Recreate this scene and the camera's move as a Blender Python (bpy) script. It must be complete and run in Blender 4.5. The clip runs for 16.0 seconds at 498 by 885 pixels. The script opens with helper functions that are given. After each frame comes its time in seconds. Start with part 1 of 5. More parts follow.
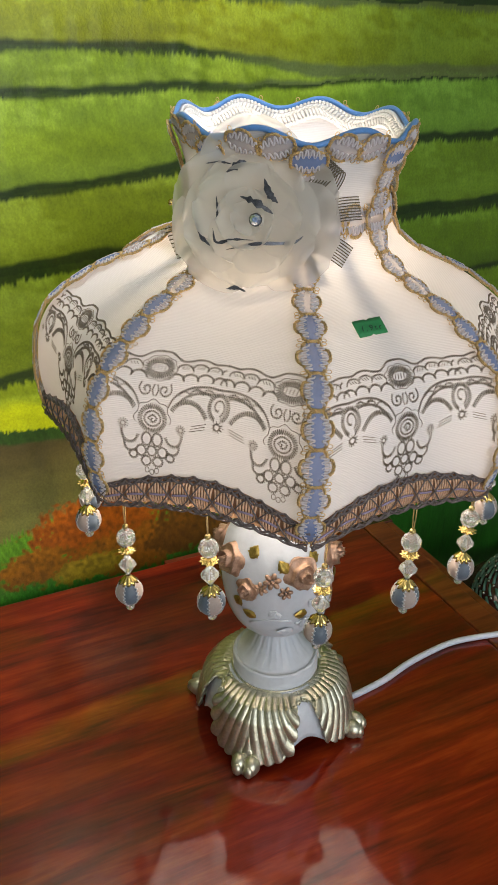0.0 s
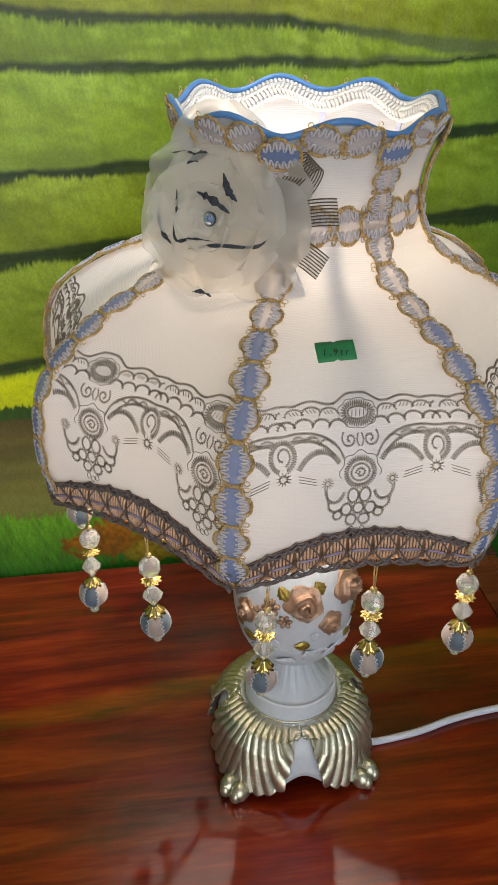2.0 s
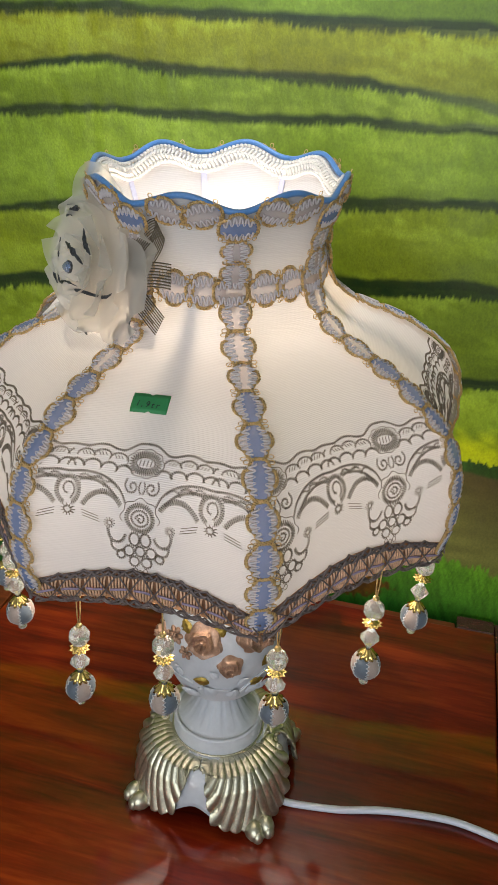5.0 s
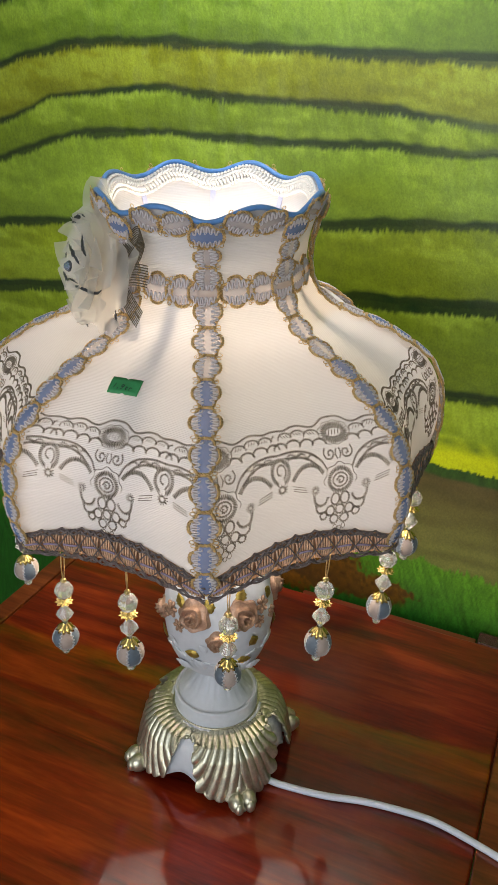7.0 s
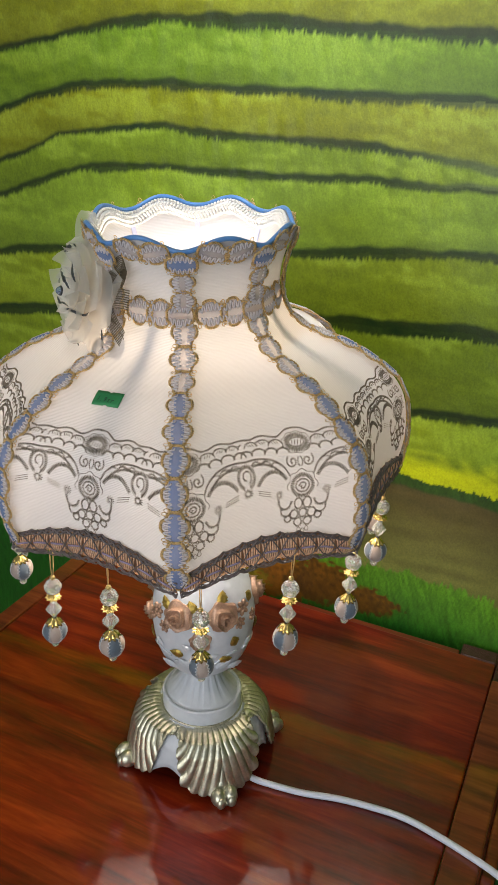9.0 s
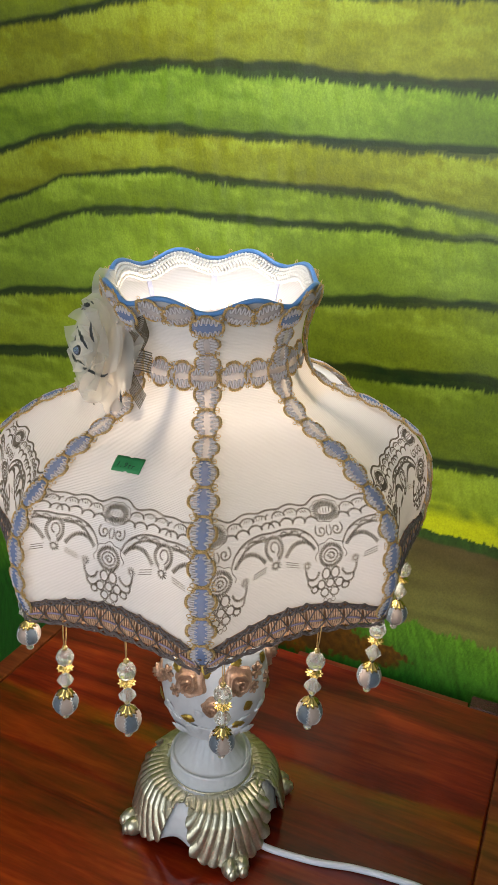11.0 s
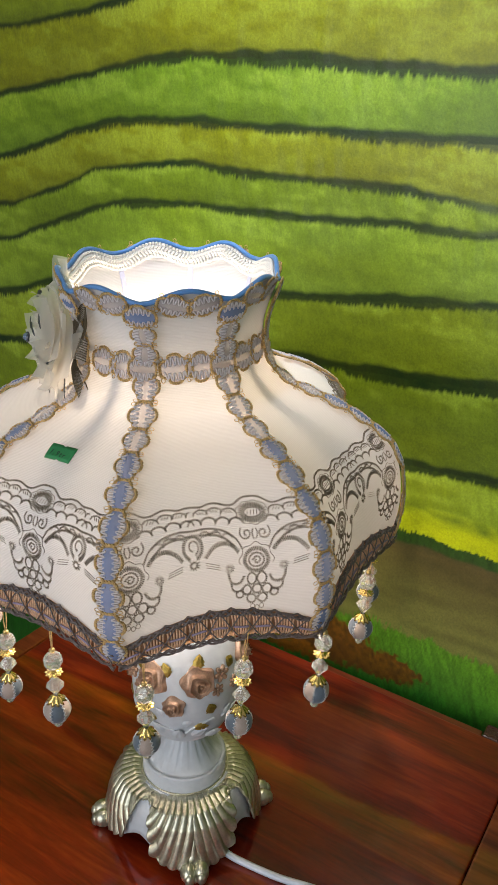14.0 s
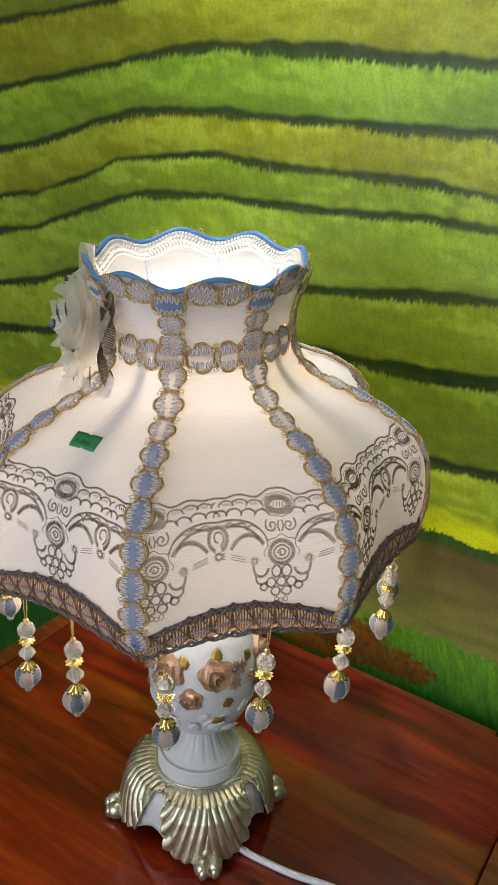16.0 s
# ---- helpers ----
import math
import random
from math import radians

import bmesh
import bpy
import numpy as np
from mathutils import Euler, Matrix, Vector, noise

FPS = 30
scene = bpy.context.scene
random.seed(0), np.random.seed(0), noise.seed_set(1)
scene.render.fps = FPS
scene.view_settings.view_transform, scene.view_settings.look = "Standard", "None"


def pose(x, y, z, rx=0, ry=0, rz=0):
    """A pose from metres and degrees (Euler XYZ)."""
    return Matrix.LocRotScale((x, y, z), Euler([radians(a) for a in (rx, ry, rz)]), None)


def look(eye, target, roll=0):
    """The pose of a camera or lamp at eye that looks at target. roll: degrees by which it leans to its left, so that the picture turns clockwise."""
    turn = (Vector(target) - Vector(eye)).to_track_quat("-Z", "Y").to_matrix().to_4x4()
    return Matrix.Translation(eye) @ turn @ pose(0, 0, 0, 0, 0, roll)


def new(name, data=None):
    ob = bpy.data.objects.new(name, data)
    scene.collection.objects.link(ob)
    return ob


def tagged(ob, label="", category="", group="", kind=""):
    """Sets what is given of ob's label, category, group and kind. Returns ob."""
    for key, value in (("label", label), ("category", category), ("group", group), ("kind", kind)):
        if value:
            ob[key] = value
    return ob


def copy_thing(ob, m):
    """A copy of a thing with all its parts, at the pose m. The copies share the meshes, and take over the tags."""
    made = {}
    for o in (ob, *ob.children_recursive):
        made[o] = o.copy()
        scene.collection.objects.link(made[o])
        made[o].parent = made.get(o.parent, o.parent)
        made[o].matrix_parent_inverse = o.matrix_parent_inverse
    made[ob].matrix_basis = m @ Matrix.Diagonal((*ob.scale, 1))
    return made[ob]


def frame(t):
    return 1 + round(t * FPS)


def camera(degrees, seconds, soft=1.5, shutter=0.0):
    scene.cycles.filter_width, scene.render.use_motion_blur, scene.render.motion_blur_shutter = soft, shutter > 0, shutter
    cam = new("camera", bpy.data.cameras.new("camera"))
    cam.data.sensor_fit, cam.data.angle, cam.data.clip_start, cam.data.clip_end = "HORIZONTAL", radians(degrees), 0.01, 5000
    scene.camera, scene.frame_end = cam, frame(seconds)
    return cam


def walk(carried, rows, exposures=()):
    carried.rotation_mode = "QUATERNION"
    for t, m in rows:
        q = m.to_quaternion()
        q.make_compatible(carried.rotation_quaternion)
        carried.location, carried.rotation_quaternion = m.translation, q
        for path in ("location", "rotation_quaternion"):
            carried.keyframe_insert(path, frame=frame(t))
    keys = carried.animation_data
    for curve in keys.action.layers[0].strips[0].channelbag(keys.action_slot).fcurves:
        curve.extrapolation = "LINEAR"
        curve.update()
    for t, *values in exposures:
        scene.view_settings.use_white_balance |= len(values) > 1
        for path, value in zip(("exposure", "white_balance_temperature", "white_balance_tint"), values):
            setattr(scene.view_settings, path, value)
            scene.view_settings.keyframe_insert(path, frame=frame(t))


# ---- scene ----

cam = camera(35.1, 16.0, soft=1.1)
PATH = [
    (0, (-0.2947, -0.4918, 0.5767), (0.1316, 0.2976, 0.1352), 0.00),
    (0.5, (-0.2426, -0.458, 0.5713), (0.1334, 0.3509, 0.1192), 0.96),
    (1, (-0.2101, -0.4586, 0.5773), (0.0931, 0.3739, 0.1136), 1.11),
    (1.5, (-0.1731, -0.4727, 0.5749), (0.0546, 0.3818, 0.108), 0.67),
    (2, (-0.1332, -0.4926, 0.5798), (0.0373, 0.3738, 0.1106), -0.12),
    (2.5, (-0.0917, -0.5055, 0.575), (0.0298, 0.3691, 0.1058), -0.48),
    (3, (-0.0485, -0.5372, 0.5776), (0.0298, 0.3428, 0.1092), -0.18),
    (3.5, (-0.0025, -0.5576, 0.5801), (0.034, 0.3263, 0.1139), 0.29),
    (4, (0.0472, -0.5218, 0.5874), (0.0345, 0.3654, 0.1261), 1.56),
    (4.2, (0.061, -0.508, 0.593), (-0.031, 1.267, -0.325), 1.9),
    (6.3, (0.176, -0.51, 0.617), (-0.344, 1.211, -0.259), 2.8),
    (6.5, (0.1861, -0.5175, 0.6167), (-0.0866, 0.34, 0.1804), 2.68),
    (7, (0.2118, -0.5388, 0.6169), (-0.0836, 0.3135, 0.1852), 2.58),
    (7.5, (0.2417, -0.5465, 0.619), (-0.07, 0.3023, 0.1918), 2.48),
    (8, (0.2485, -0.5624, 0.6177), (-0.0746, 0.2852, 0.1968), 2.35),
    (8.5, (0.2543, -0.5678, 0.617), (-0.0729, 0.2823, 0.2044), 2.30),
    (9, (0.2602, -0.572, 0.6291), (-0.0646, 0.2829, 0.2246), 2.37),
    (9.2, (0.261, -0.572, 0.63), (-0.381, 1.143, -0.173), 2.3),
    (11.3, (0.217, -0.546, 0.648), (-0.396, 1.206, -0.097), 3.2),
    (11.5, (0.2273, -0.5366, 0.6465), (-0.0878, 0.3371, 0.2757), 3.22),
    (12, (0.2552, -0.5137, 0.6417), (-0.0914, 0.3485, 0.2722), 3.20),
    (12.5, (0.2674, -0.5013, 0.6397), (-0.1145, 0.3446, 0.2672), 3.06),
    (13, (0.295, -0.4884, 0.6446), (-0.1144, 0.3426, 0.2681), 2.89),
    (13.5, (0.3149, -0.4886, 0.6334), (-0.1127, 0.3317, 0.2536), 2.78),
    (14, (0.322, -0.4902, 0.6428), (-0.1166, 0.3236, 0.2614), 2.82),
    (14.5, (0.3182, -0.4979, 0.6415), (-0.1278, 0.3115, 0.2595), 3.06),
    (15, (0.3134, -0.508, 0.6394), (-0.1365, 0.2986, 0.2561), 3.32),
    (15.5, (0.3035, -0.5042, 0.6351), (-0.1467, 0.3019, 0.251), 3.55),
    (16, (0.3106, -0.4933, 0.6363), (-0.1367, 0.3142, 0.2518), 3.62),
]

walk(cam, [(t, look(eye, target, roll)) for t, eye, target, roll in PATH], exposures=[(0.0, 0.06), (1.0, -0.03), (2.0, -0.08), (3.5, -0.12), (4.2, -0.10), (6.5, -0.02), (9.0, 0.02), (16.0, 0.02)])

# ---- light ----
world = bpy.data.worlds.new("world")
scene.world = world
world.use_nodes = True
sky = world.node_tree.nodes.new("ShaderNodeTexSky")
sky.sky_type, sky.sun_disc, sky.sun_elevation, sky.sun_rotation = "NISHITA", False, radians(35), radians(200)
world.node_tree.links.new(sky.outputs[0], world.node_tree.nodes["Background"].inputs[0])
world.node_tree.nodes["Background"].inputs[1].default_value = 0.1


def area_lamp(name, m, sx, sy, power, color):
    data = bpy.data.lights.new(name, "AREA")
    data.shape, data.size, data.size_y, data.energy, data.color = "RECTANGLE", sx, sy, power, color
    ob = new(name, data)
    ob.matrix_world = m
    return ob


DAY, CEIL, BULB, SPOT = 32.0, 2.4, 2.35, 120.0
area_lamp("shopfront_daylight", look((-0.15, -2.95, 0.75), (0, 0, 0.3)), 2.2, 1.8, DAY, (0.86, 0.93, 1.0))
bulb_light = bpy.data.lights.new("bulb_light", "POINT")
bulb_light.energy, bulb_light.color, bulb_light.shadow_soft_size = BULB, (1.0, 0.86, 0.68), 0.006
bulb_ob = new("bulb_light", bulb_light)
bulb_ob.location = (-0.004, -0.006, 0.388)
# added spot with an unseen source: brightens the middle of the wall
spot_light = bpy.data.lights.new("wall_pool_spot", "SPOT")
spot_light.energy, spot_light.color, spot_light.shadow_soft_size = SPOT, (0.90, 0.94, 1.0), 0.05
spot_light.spot_size, spot_light.spot_blend = radians(29), 1.0
spot_ob = new("wall_pool_spot", spot_light)
spot_ob.matrix_world = look((-0.02, -0.30, 1.985), (-0.03, 0.305, 0.47))


# ---- materials ----
def make(name, color, rough=0.6, metal=0.0, spread=0.0, scale=40.0, bump=0.0, bump_scale=200.0, coat=0.0, sub=0.0, island=False, stretch=(1, 1, 1), rough_spread=0.0, sheen=0.0):
    """A principled material whose colour varies at two scales, with fine relief."""
    mat = bpy.data.materials.new(name)
    mat.use_nodes = True
    nt = mat.node_tree
    n, l = nt.nodes, nt.links
    p = n["Principled BSDF"]
    p.inputs["Base Color"].default_value = (*color, 1)
    p.inputs["Roughness"].default_value, p.inputs["Metallic"].default_value = rough, metal
    p.inputs["Coat Weight"].default_value = coat
    p.inputs["Coat Roughness"].default_value = 0.08
    p.inputs["Sheen Weight"].default_value = sheen
    tc = n.new("ShaderNodeTexCoord")
    mp = n.new("ShaderNodeMapping")
    mp.inputs["Scale"].default_value = stretch
    l.new(tc.outputs["Object"], mp.inputs[0])
    if spread:
        big, fine = n.new("ShaderNodeTexNoise"), n.new("ShaderNodeTexNoise")
        big.inputs["Scale"].default_value, fine.inputs["Scale"].default_value = scale, scale * 7
        big.inputs["Detail"].default_value = fine.inputs["Detail"].default_value = 3
        l.new(mp.outputs[0], big.inputs["Vector"]), l.new(mp.outputs[0], fine.inputs["Vector"])
        mix = n.new("ShaderNodeMath")
        mix.operation = "ADD"
        l.new(big.outputs["Fac"], mix.inputs[0]), l.new(fine.outputs["Fac"], mix.inputs[1])
        rng = n.new("ShaderNodeMapRange")
        rng.inputs["From Min"].default_value, rng.inputs["From Max"].default_value = 0.7, 1.3
        rng.inputs["To Min"].default_value, rng.inputs["To Max"].default_value = 1 - spread, 1 + spread
        l.new(mix.outputs[0], rng.inputs[0])
        hsv = n.new("ShaderNodeHueSaturation")
        hsv.inputs["Color"].default_value = (*color, 1)
        l.new(rng.outputs[0], hsv.inputs["Value"])
        l.new(hsv.outputs[0], p.inputs["Base Color"])
        if rough_spread:
            rr = n.new("ShaderNodeMapRange")
            rr.inputs["To Min"].default_value, rr.inputs["To Max"].default_value = rough - rough_spread, rough + rough_spread
            l.new(fine.outputs["Fac"], rr.inputs[0]), l.new(rr.outputs[0], p.inputs["Roughness"])
    if bump:
        rel = n.new("ShaderNodeTexNoise")
        rel.inputs["Scale"].default_value = bump_scale
        l.new(mp.outputs[0], rel.inputs["Vector"])
        b = n.new("ShaderNodeBump")
        b.inputs["Strength"].default_value, b.inputs["Distance"].default_value = bump, 0.001
        l.new(rel.outputs["Fac"], b.inputs["Height"]), l.new(b.outputs[0], p.inputs["Normal"])
    return mat


def cloth(name, color, through_color, share, rib=0.0, rib_step=0.0012, clear=0.0):
    """Thin woven cloth: scatters light back and lets a share of it through; clear: the open part of a sheer weave."""
    mat = bpy.data.materials.new(name)
    mat.use_nodes = True
    n, l = mat.node_tree.nodes, mat.node_tree.links
    n.remove(n["Principled BSDF"])
    front, back, mix = n.new("ShaderNodeBsdfDiffuse"), n.new("ShaderNodeBsdfTranslucent"), n.new("ShaderNodeMixShader")
    front.inputs["Color"].default_value, back.inputs["Color"].default_value = (*color, 1), (*through_color, 1)
    mix.inputs[0].default_value = share
    l.new(front.outputs[0], mix.inputs[1]), l.new(back.outputs[0], mix.inputs[2])
    tc = n.new("ShaderNodeTexCoord")
    noise_tex = n.new("ShaderNodeTexNoise")
    noise_tex.inputs["Scale"].default_value = 60
    l.new(tc.outputs["Object"], noise_tex.inputs["Vector"])
    if rib:
        sep = n.new("ShaderNodeSeparateXYZ")
        l.new(tc.outputs["UV"], sep.inputs[0])
        wob = n.new("ShaderNodeMath")
        wob.operation = "MULTIPLY_ADD"
        wob.inputs[1].default_value = 0.0007
        l.new(noise_tex.outputs["Fac"], wob.inputs[0]), l.new(sep.outputs["Y"], wob.inputs[2])
        k = n.new("ShaderNodeMath")
        k.operation = "MULTIPLY"
        k.inputs[1].default_value = 6.2832 / rib_step
        sine = n.new("ShaderNodeMath")
        sine.operation = "SINE"
        l.new(wob.outputs[0], k.inputs[0]), l.new(k.outputs[0], sine.inputs[0])
        b = n.new("ShaderNodeBump")
        b.inputs["Strength"].default_value, b.inputs["Distance"].default_value = rib, 0.0004
        l.new(sine.outputs[0], b.inputs["Height"])
        l.new(b.outputs[0], front.inputs["Normal"])
        rng = n.new("ShaderNodeMapRange")
        rng.inputs["From Min"].default_value = -1.0
        rng.inputs["To Min"].default_value, rng.inputs["To Max"].default_value = 0.95, 1.01
        l.new(sine.outputs[0], rng.inputs[0])
        for node, c in ((front, color), (back, through_color)):
            hsv = n.new("ShaderNodeHueSaturation")
            hsv.inputs["Color"].default_value = (*c, 1)
            l.new(rng.outputs[0], hsv.inputs["Value"]), l.new(hsv.outputs[0], node.inputs["Color"])
    out = mix
    if rib:
        gloss, gm = n.new("ShaderNodeBsdfGlossy"), n.new("ShaderNodeMixShader")
        gloss.inputs["Roughness"].default_value, gloss.inputs["Color"].default_value = 0.42, (0.9, 0.9, 0.9, 1)
        gm.inputs[0].default_value = 0.05
        l.new(b.outputs[0], gloss.inputs["Normal"])
        l.new(mix.outputs[0], gm.inputs[1]), l.new(gloss.outputs[0], gm.inputs[2])
        out = gm
    if clear:
        hole, m2 = n.new("ShaderNodeBsdfTransparent"), n.new("ShaderNodeMixShader")
        m2.inputs[0].default_value = clear
        l.new(out.outputs[0], m2.inputs[1]), l.new(hole.outputs[0], m2.inputs[2])
        out = m2
    l.new(out.outputs[0], n["Material Output"].inputs["Surface"])
    return mat


def crystal(name, color, rough=0.03, ior=1.5):
    mat = bpy.data.materials.new(name)
    mat.use_nodes = True
    p = mat.node_tree.nodes["Principled BSDF"]
    p.inputs["Base Color"].default_value = (*color, 1)
    p.inputs["Roughness"].default_value, p.inputs["IOR"].default_value = rough, ior
    p.inputs["Transmission Weight"].default_value = 0.75
    return mat


M_FABRIC = cloth("white_ribbed_fabric", (0.71, 0.705, 0.75), (0.86, 0.77, 0.68), 0.13, rib=0.2)
M_SEAM = make("lavender_seam_tape", (0.55, 0.57, 0.78), 0.5, spread=0.1, scale=90)
M_THREAD = make("grey_brown_thread", (0.175, 0.138, 0.105), 0.55, spread=0.3, scale=150, sheen=0.2)
M_PAD = cloth("sheer_lavender_satin", (0.84, 0.74, 0.75), (0.95, 0.82, 0.74), 0.3, clear=0.45)
M_BLUE = cloth("blue_satin", (0.19, 0.31, 0.62), (0.45, 0.55, 0.85), 0.35, clear=0.30)
M_ZIG = cloth("pale_lavender_cord", (0.80, 0.75, 0.79), (0.85, 0.78, 0.74), 0.25)
M_GOLDCORD = make("gold_metallic_cord", (0.70, 0.47, 0.20), 0.36, metal=0.25, spread=0.55, scale=420, bump=1.0, bump_scale=1300)
M_PIPING = make("blue_satin_piping", (0.10, 0.27, 0.62), 0.35, spread=0.1, scale=120, bump=0.3, bump_scale=500, sheen=0.3)
M_PEARL = make("pearl_white_braid", (0.82, 0.79, 0.76), 0.28, spread=0.06, scale=200, coat=0.3)
M_COPPER_BACK = cloth("beige_copper_weave", (0.22, 0.13, 0.09), (0.50, 0.30, 0.18), 0.4)
M_COPPER = make("copper_satin_cord", (0.86, 0.55, 0.36), 0.36, metal=0.1, spread=0.35, scale=350, sheen=0.2)
M_LILAC = make("lilac_cord", (0.36, 0.29, 0.42), 0.45, spread=0.2, scale=300)
M_SLATE = make("slate_blue_cord", (0.15, 0.118, 0.115), 0.36, spread=0.4, scale=350)
M_GOLD = make("champagne_gold_paint", (0.54, 0.52, 0.40), 0.33, metal=0.85, spread=0.22, scale=60, bump=0.15, bump_scale=500, rough_spread=0.08)
M_BRIGHT_GOLD = make("bright_gold_metal", (0.83, 0.62, 0.22), 0.18, metal=1.0, spread=0.08, scale=300)
M_LEAFGOLD = make("antique_gold_paint", (0.38, 0.27, 0.06), 0.36, metal=0.75, spread=0.4, scale=250)
M_PORCELAIN = make("matt_white_resin", (0.58, 0.61, 0.66), 0.42, spread=0.05, scale=30, bump=0.08, bump_scale=300)
M_ROSE = make("antique_copper_rose_paint", (0.38, 0.235, 0.16), 0.36, metal=0.35, spread=0.28, scale=90)
M_CRYSTAL = crystal("clear_faceted_crystal", (0.98, 0.96, 0.90))
M_BALL_BLUE = make("grey_blue_fabric", (0.105, 0.135, 0.175), 0.55, spread=0.15, scale=150, sheen=0.3)
M_BALL_BEIGE = make("beige_pink_fabric", (0.40, 0.315, 0.275), 0.55, spread=0.12, scale=150, sheen=0.3)
M_WHITECORD = make("silver_white_stitching", (0.72, 0.72, 0.74), 0.35, metal=0.2)
M_CABLE = make("white_plastic_cable", (0.60, 0.63, 0.72), 0.32, spread=0.04, scale=20)
M_STICKER = make("green_paper_label", (0.035, 0.27, 0.09), 0.6, spread=0.08, scale=90)
M_INK = make("black_ink", (0.02, 0.03, 0.03), 0.6)
M_BRASS = make("brass_socket", (0.6, 0.45, 0.2), 0.3, metal=1.0, spread=0.1)
M_FLAKE = make("silver_black_foil", (0.09, 0.095, 0.11), 0.3, metal=0.6, spread=0.6, scale=500)
M_RIBBON_LINE = make("dark_gold_ribbon_thread", (0.11, 0.085, 0.05), 0.4, metal=0.4, spread=0.3, scale=300)
M_PETAL = cloth("sheer_white_organza", (0.93, 0.91, 0.87), (0.97, 0.91, 0.81), 0.5, clear=0.54)
M_SHEER = cloth("sheer_ribbon", (0.6, 0.58, 0.5), (0.6, 0.57, 0.5), 0.5, clear=0.65)
M_GEM = crystal("pale_blue_rhinestone", (0.45, 0.6, 0.9), 0.02, 1.6)
M_BEAD_GREEN = make("green_glass_bead", (0.10, 0.22, 0.17), 0.15, metal=0.3, spread=0.3, scale=120, coat=0.5)
M_BEAD_SILVER = make("silver_bead", (0.6, 0.6, 0.55), 0.2, metal=0.9)
M_PLASTER = make("painted_plaster", (0.62, 0.60, 0.55), 0.8, spread=0.06, scale=3, bump=0.2, bump_scale=60)
M_FLOOR = make("dark_floor_tile", (0.13, 0.10, 0.085), 0.35, spread=0.15, scale=5)
M_DARKWOOD = make("dark_maroon_wood", (0.055, 0.016, 0.013), 0.25, spread=0.3, scale=8, coat=0.4, stretch=(1, 6, 6))


def emitter(name, color, strength):
    mat = bpy.data.materials.new(name)
    mat.use_nodes = True
    p = mat.node_tree.nodes["Principled BSDF"]
    p.inputs["Emission Color"].default_value, p.inputs["Emission Strength"].default_value = (*color, 1), strength
    return mat


M_BULB = emitter("glowing_bulb_glass", (1.0, 0.88, 0.7), 4.0)
M_PANEL_LIGHT = emitter("ceiling_light_diffuser", (0.93, 0.97, 1.0), CEIL)


def varnished(name, dark, light, glow, plank=0.0):
    """Varnished red wood with long grain along x, darker veins and lighter streaks."""
    mat = bpy.data.materials.new(name)
    mat.use_nodes = True
    n, l = mat.node_tree.nodes, mat.node_tree.links
    p = n["Principled BSDF"]
    tc, mp = n.new("ShaderNodeTexCoord"), n.new("ShaderNodeMapping")
    mp.inputs["Scale"].default_value = (1.0, 9.0, 9.0)
    mp.inputs["Rotation"].default_value = (0, 0, radians(plank))
    l.new(tc.outputs["Object"], mp.inputs[0])
    warp = n.new("ShaderNodeTexNoise")
    warp.inputs["Scale"].default_value, warp.inputs["Detail"].default_value, warp.inputs["Distortion"].default_value = 4.2, 6, 0.9
    l.new(mp.outputs[0], warp.inputs["Vector"])
    fine = n.new("ShaderNodeTexNoise")
    fine.inputs["Scale"].default_value, fine.inputs["Detail"].default_value = 34, 5
    l.new(mp.outputs[0], fine.inputs["Vector"])
    broad = n.new("ShaderNodeTexNoise")
    broad.inputs["Scale"].default_value, broad.inputs["Detail"].default_value = 5.0, 2
    l.new(tc.outputs["Object"], broad.inputs["Vector"])
    ramp = n.new("ShaderNodeValToRGB")
    ramp.color_ramp.elements[0].position, ramp.color_ramp.elements[0].color = 0.34, (*dark, 1)
    ramp.color_ramp.elements[1].position, ramp.color_ramp.elements[1].color = 0.70, (*glow, 1)
    mid = ramp.color_ramp.elements.new(0.52)
    mid.color = (*light, 1)
    a1 = n.new("ShaderNodeMath")
    a1.operation = "MULTIPLY_ADD"
    a1.inputs[1].default_value = 0.22
    l.new(fine.outputs["Fac"], a1.inputs[0])
    a2 = n.new("ShaderNodeMath")
    a2.operation = "MULTIPLY"
    a2.inputs[1].default_value = 0.78
    l.new(warp.outputs["Fac"], a2.inputs[0]), l.new(a2.outputs[0], a1.inputs[2])
    l.new(a1.outputs[0], ramp.inputs[0])
    hsv = n.new("ShaderNodeHueSaturation")
    rng = n.new("ShaderNodeMapRange")
    rng.inputs["From Min"].default_value, rng.inputs["From Max"].default_value = 0.3, 0.7
    rng.inputs["To Min"].default_value, rng.inputs["To Max"].default_value = 0.7, 1.25
    l.new(broad.outputs["Fac"], rng.inputs[0]), l.new(rng.outputs[0], hsv.inputs["Value"])
    l.new(ramp.outputs[0], hsv.inputs["Color"]), l.new(hsv.outputs[0], p.inputs["Base Color"])
    p.inputs["Roughness"].default_value = 0.45
    p.inputs["Specular IOR Level"].default_value = 0.08
    p.inputs["Coat Weight"].default_value, p.inputs["Coat Roughness"].default_value, p.inputs["Coat IOR"].default_value = 1.0, 0.06, 1.60
    b = n.new("ShaderNodeBump")
    b.inputs["Strength"].default_value, b.inputs["Distance"].default_value = 0.08, 0.001
    l.new(fine.outputs["Fac"], b.inputs["Height"]), l.new(b.outputs[0], p.inputs["Normal"])
    return mat


M_TOP = varnished("red_varnished_wood", (0.056, 0.0036, 0.0012), (0.158, 0.0105, 0.0018), (0.275, 0.034, 0.004))
M_RAIL = varnished("orange_brown_varnished_wood", (0.055, 0.010, 0.004), (0.15, 0.030, 0.008), (0.25, 0.06, 0.014), 90)


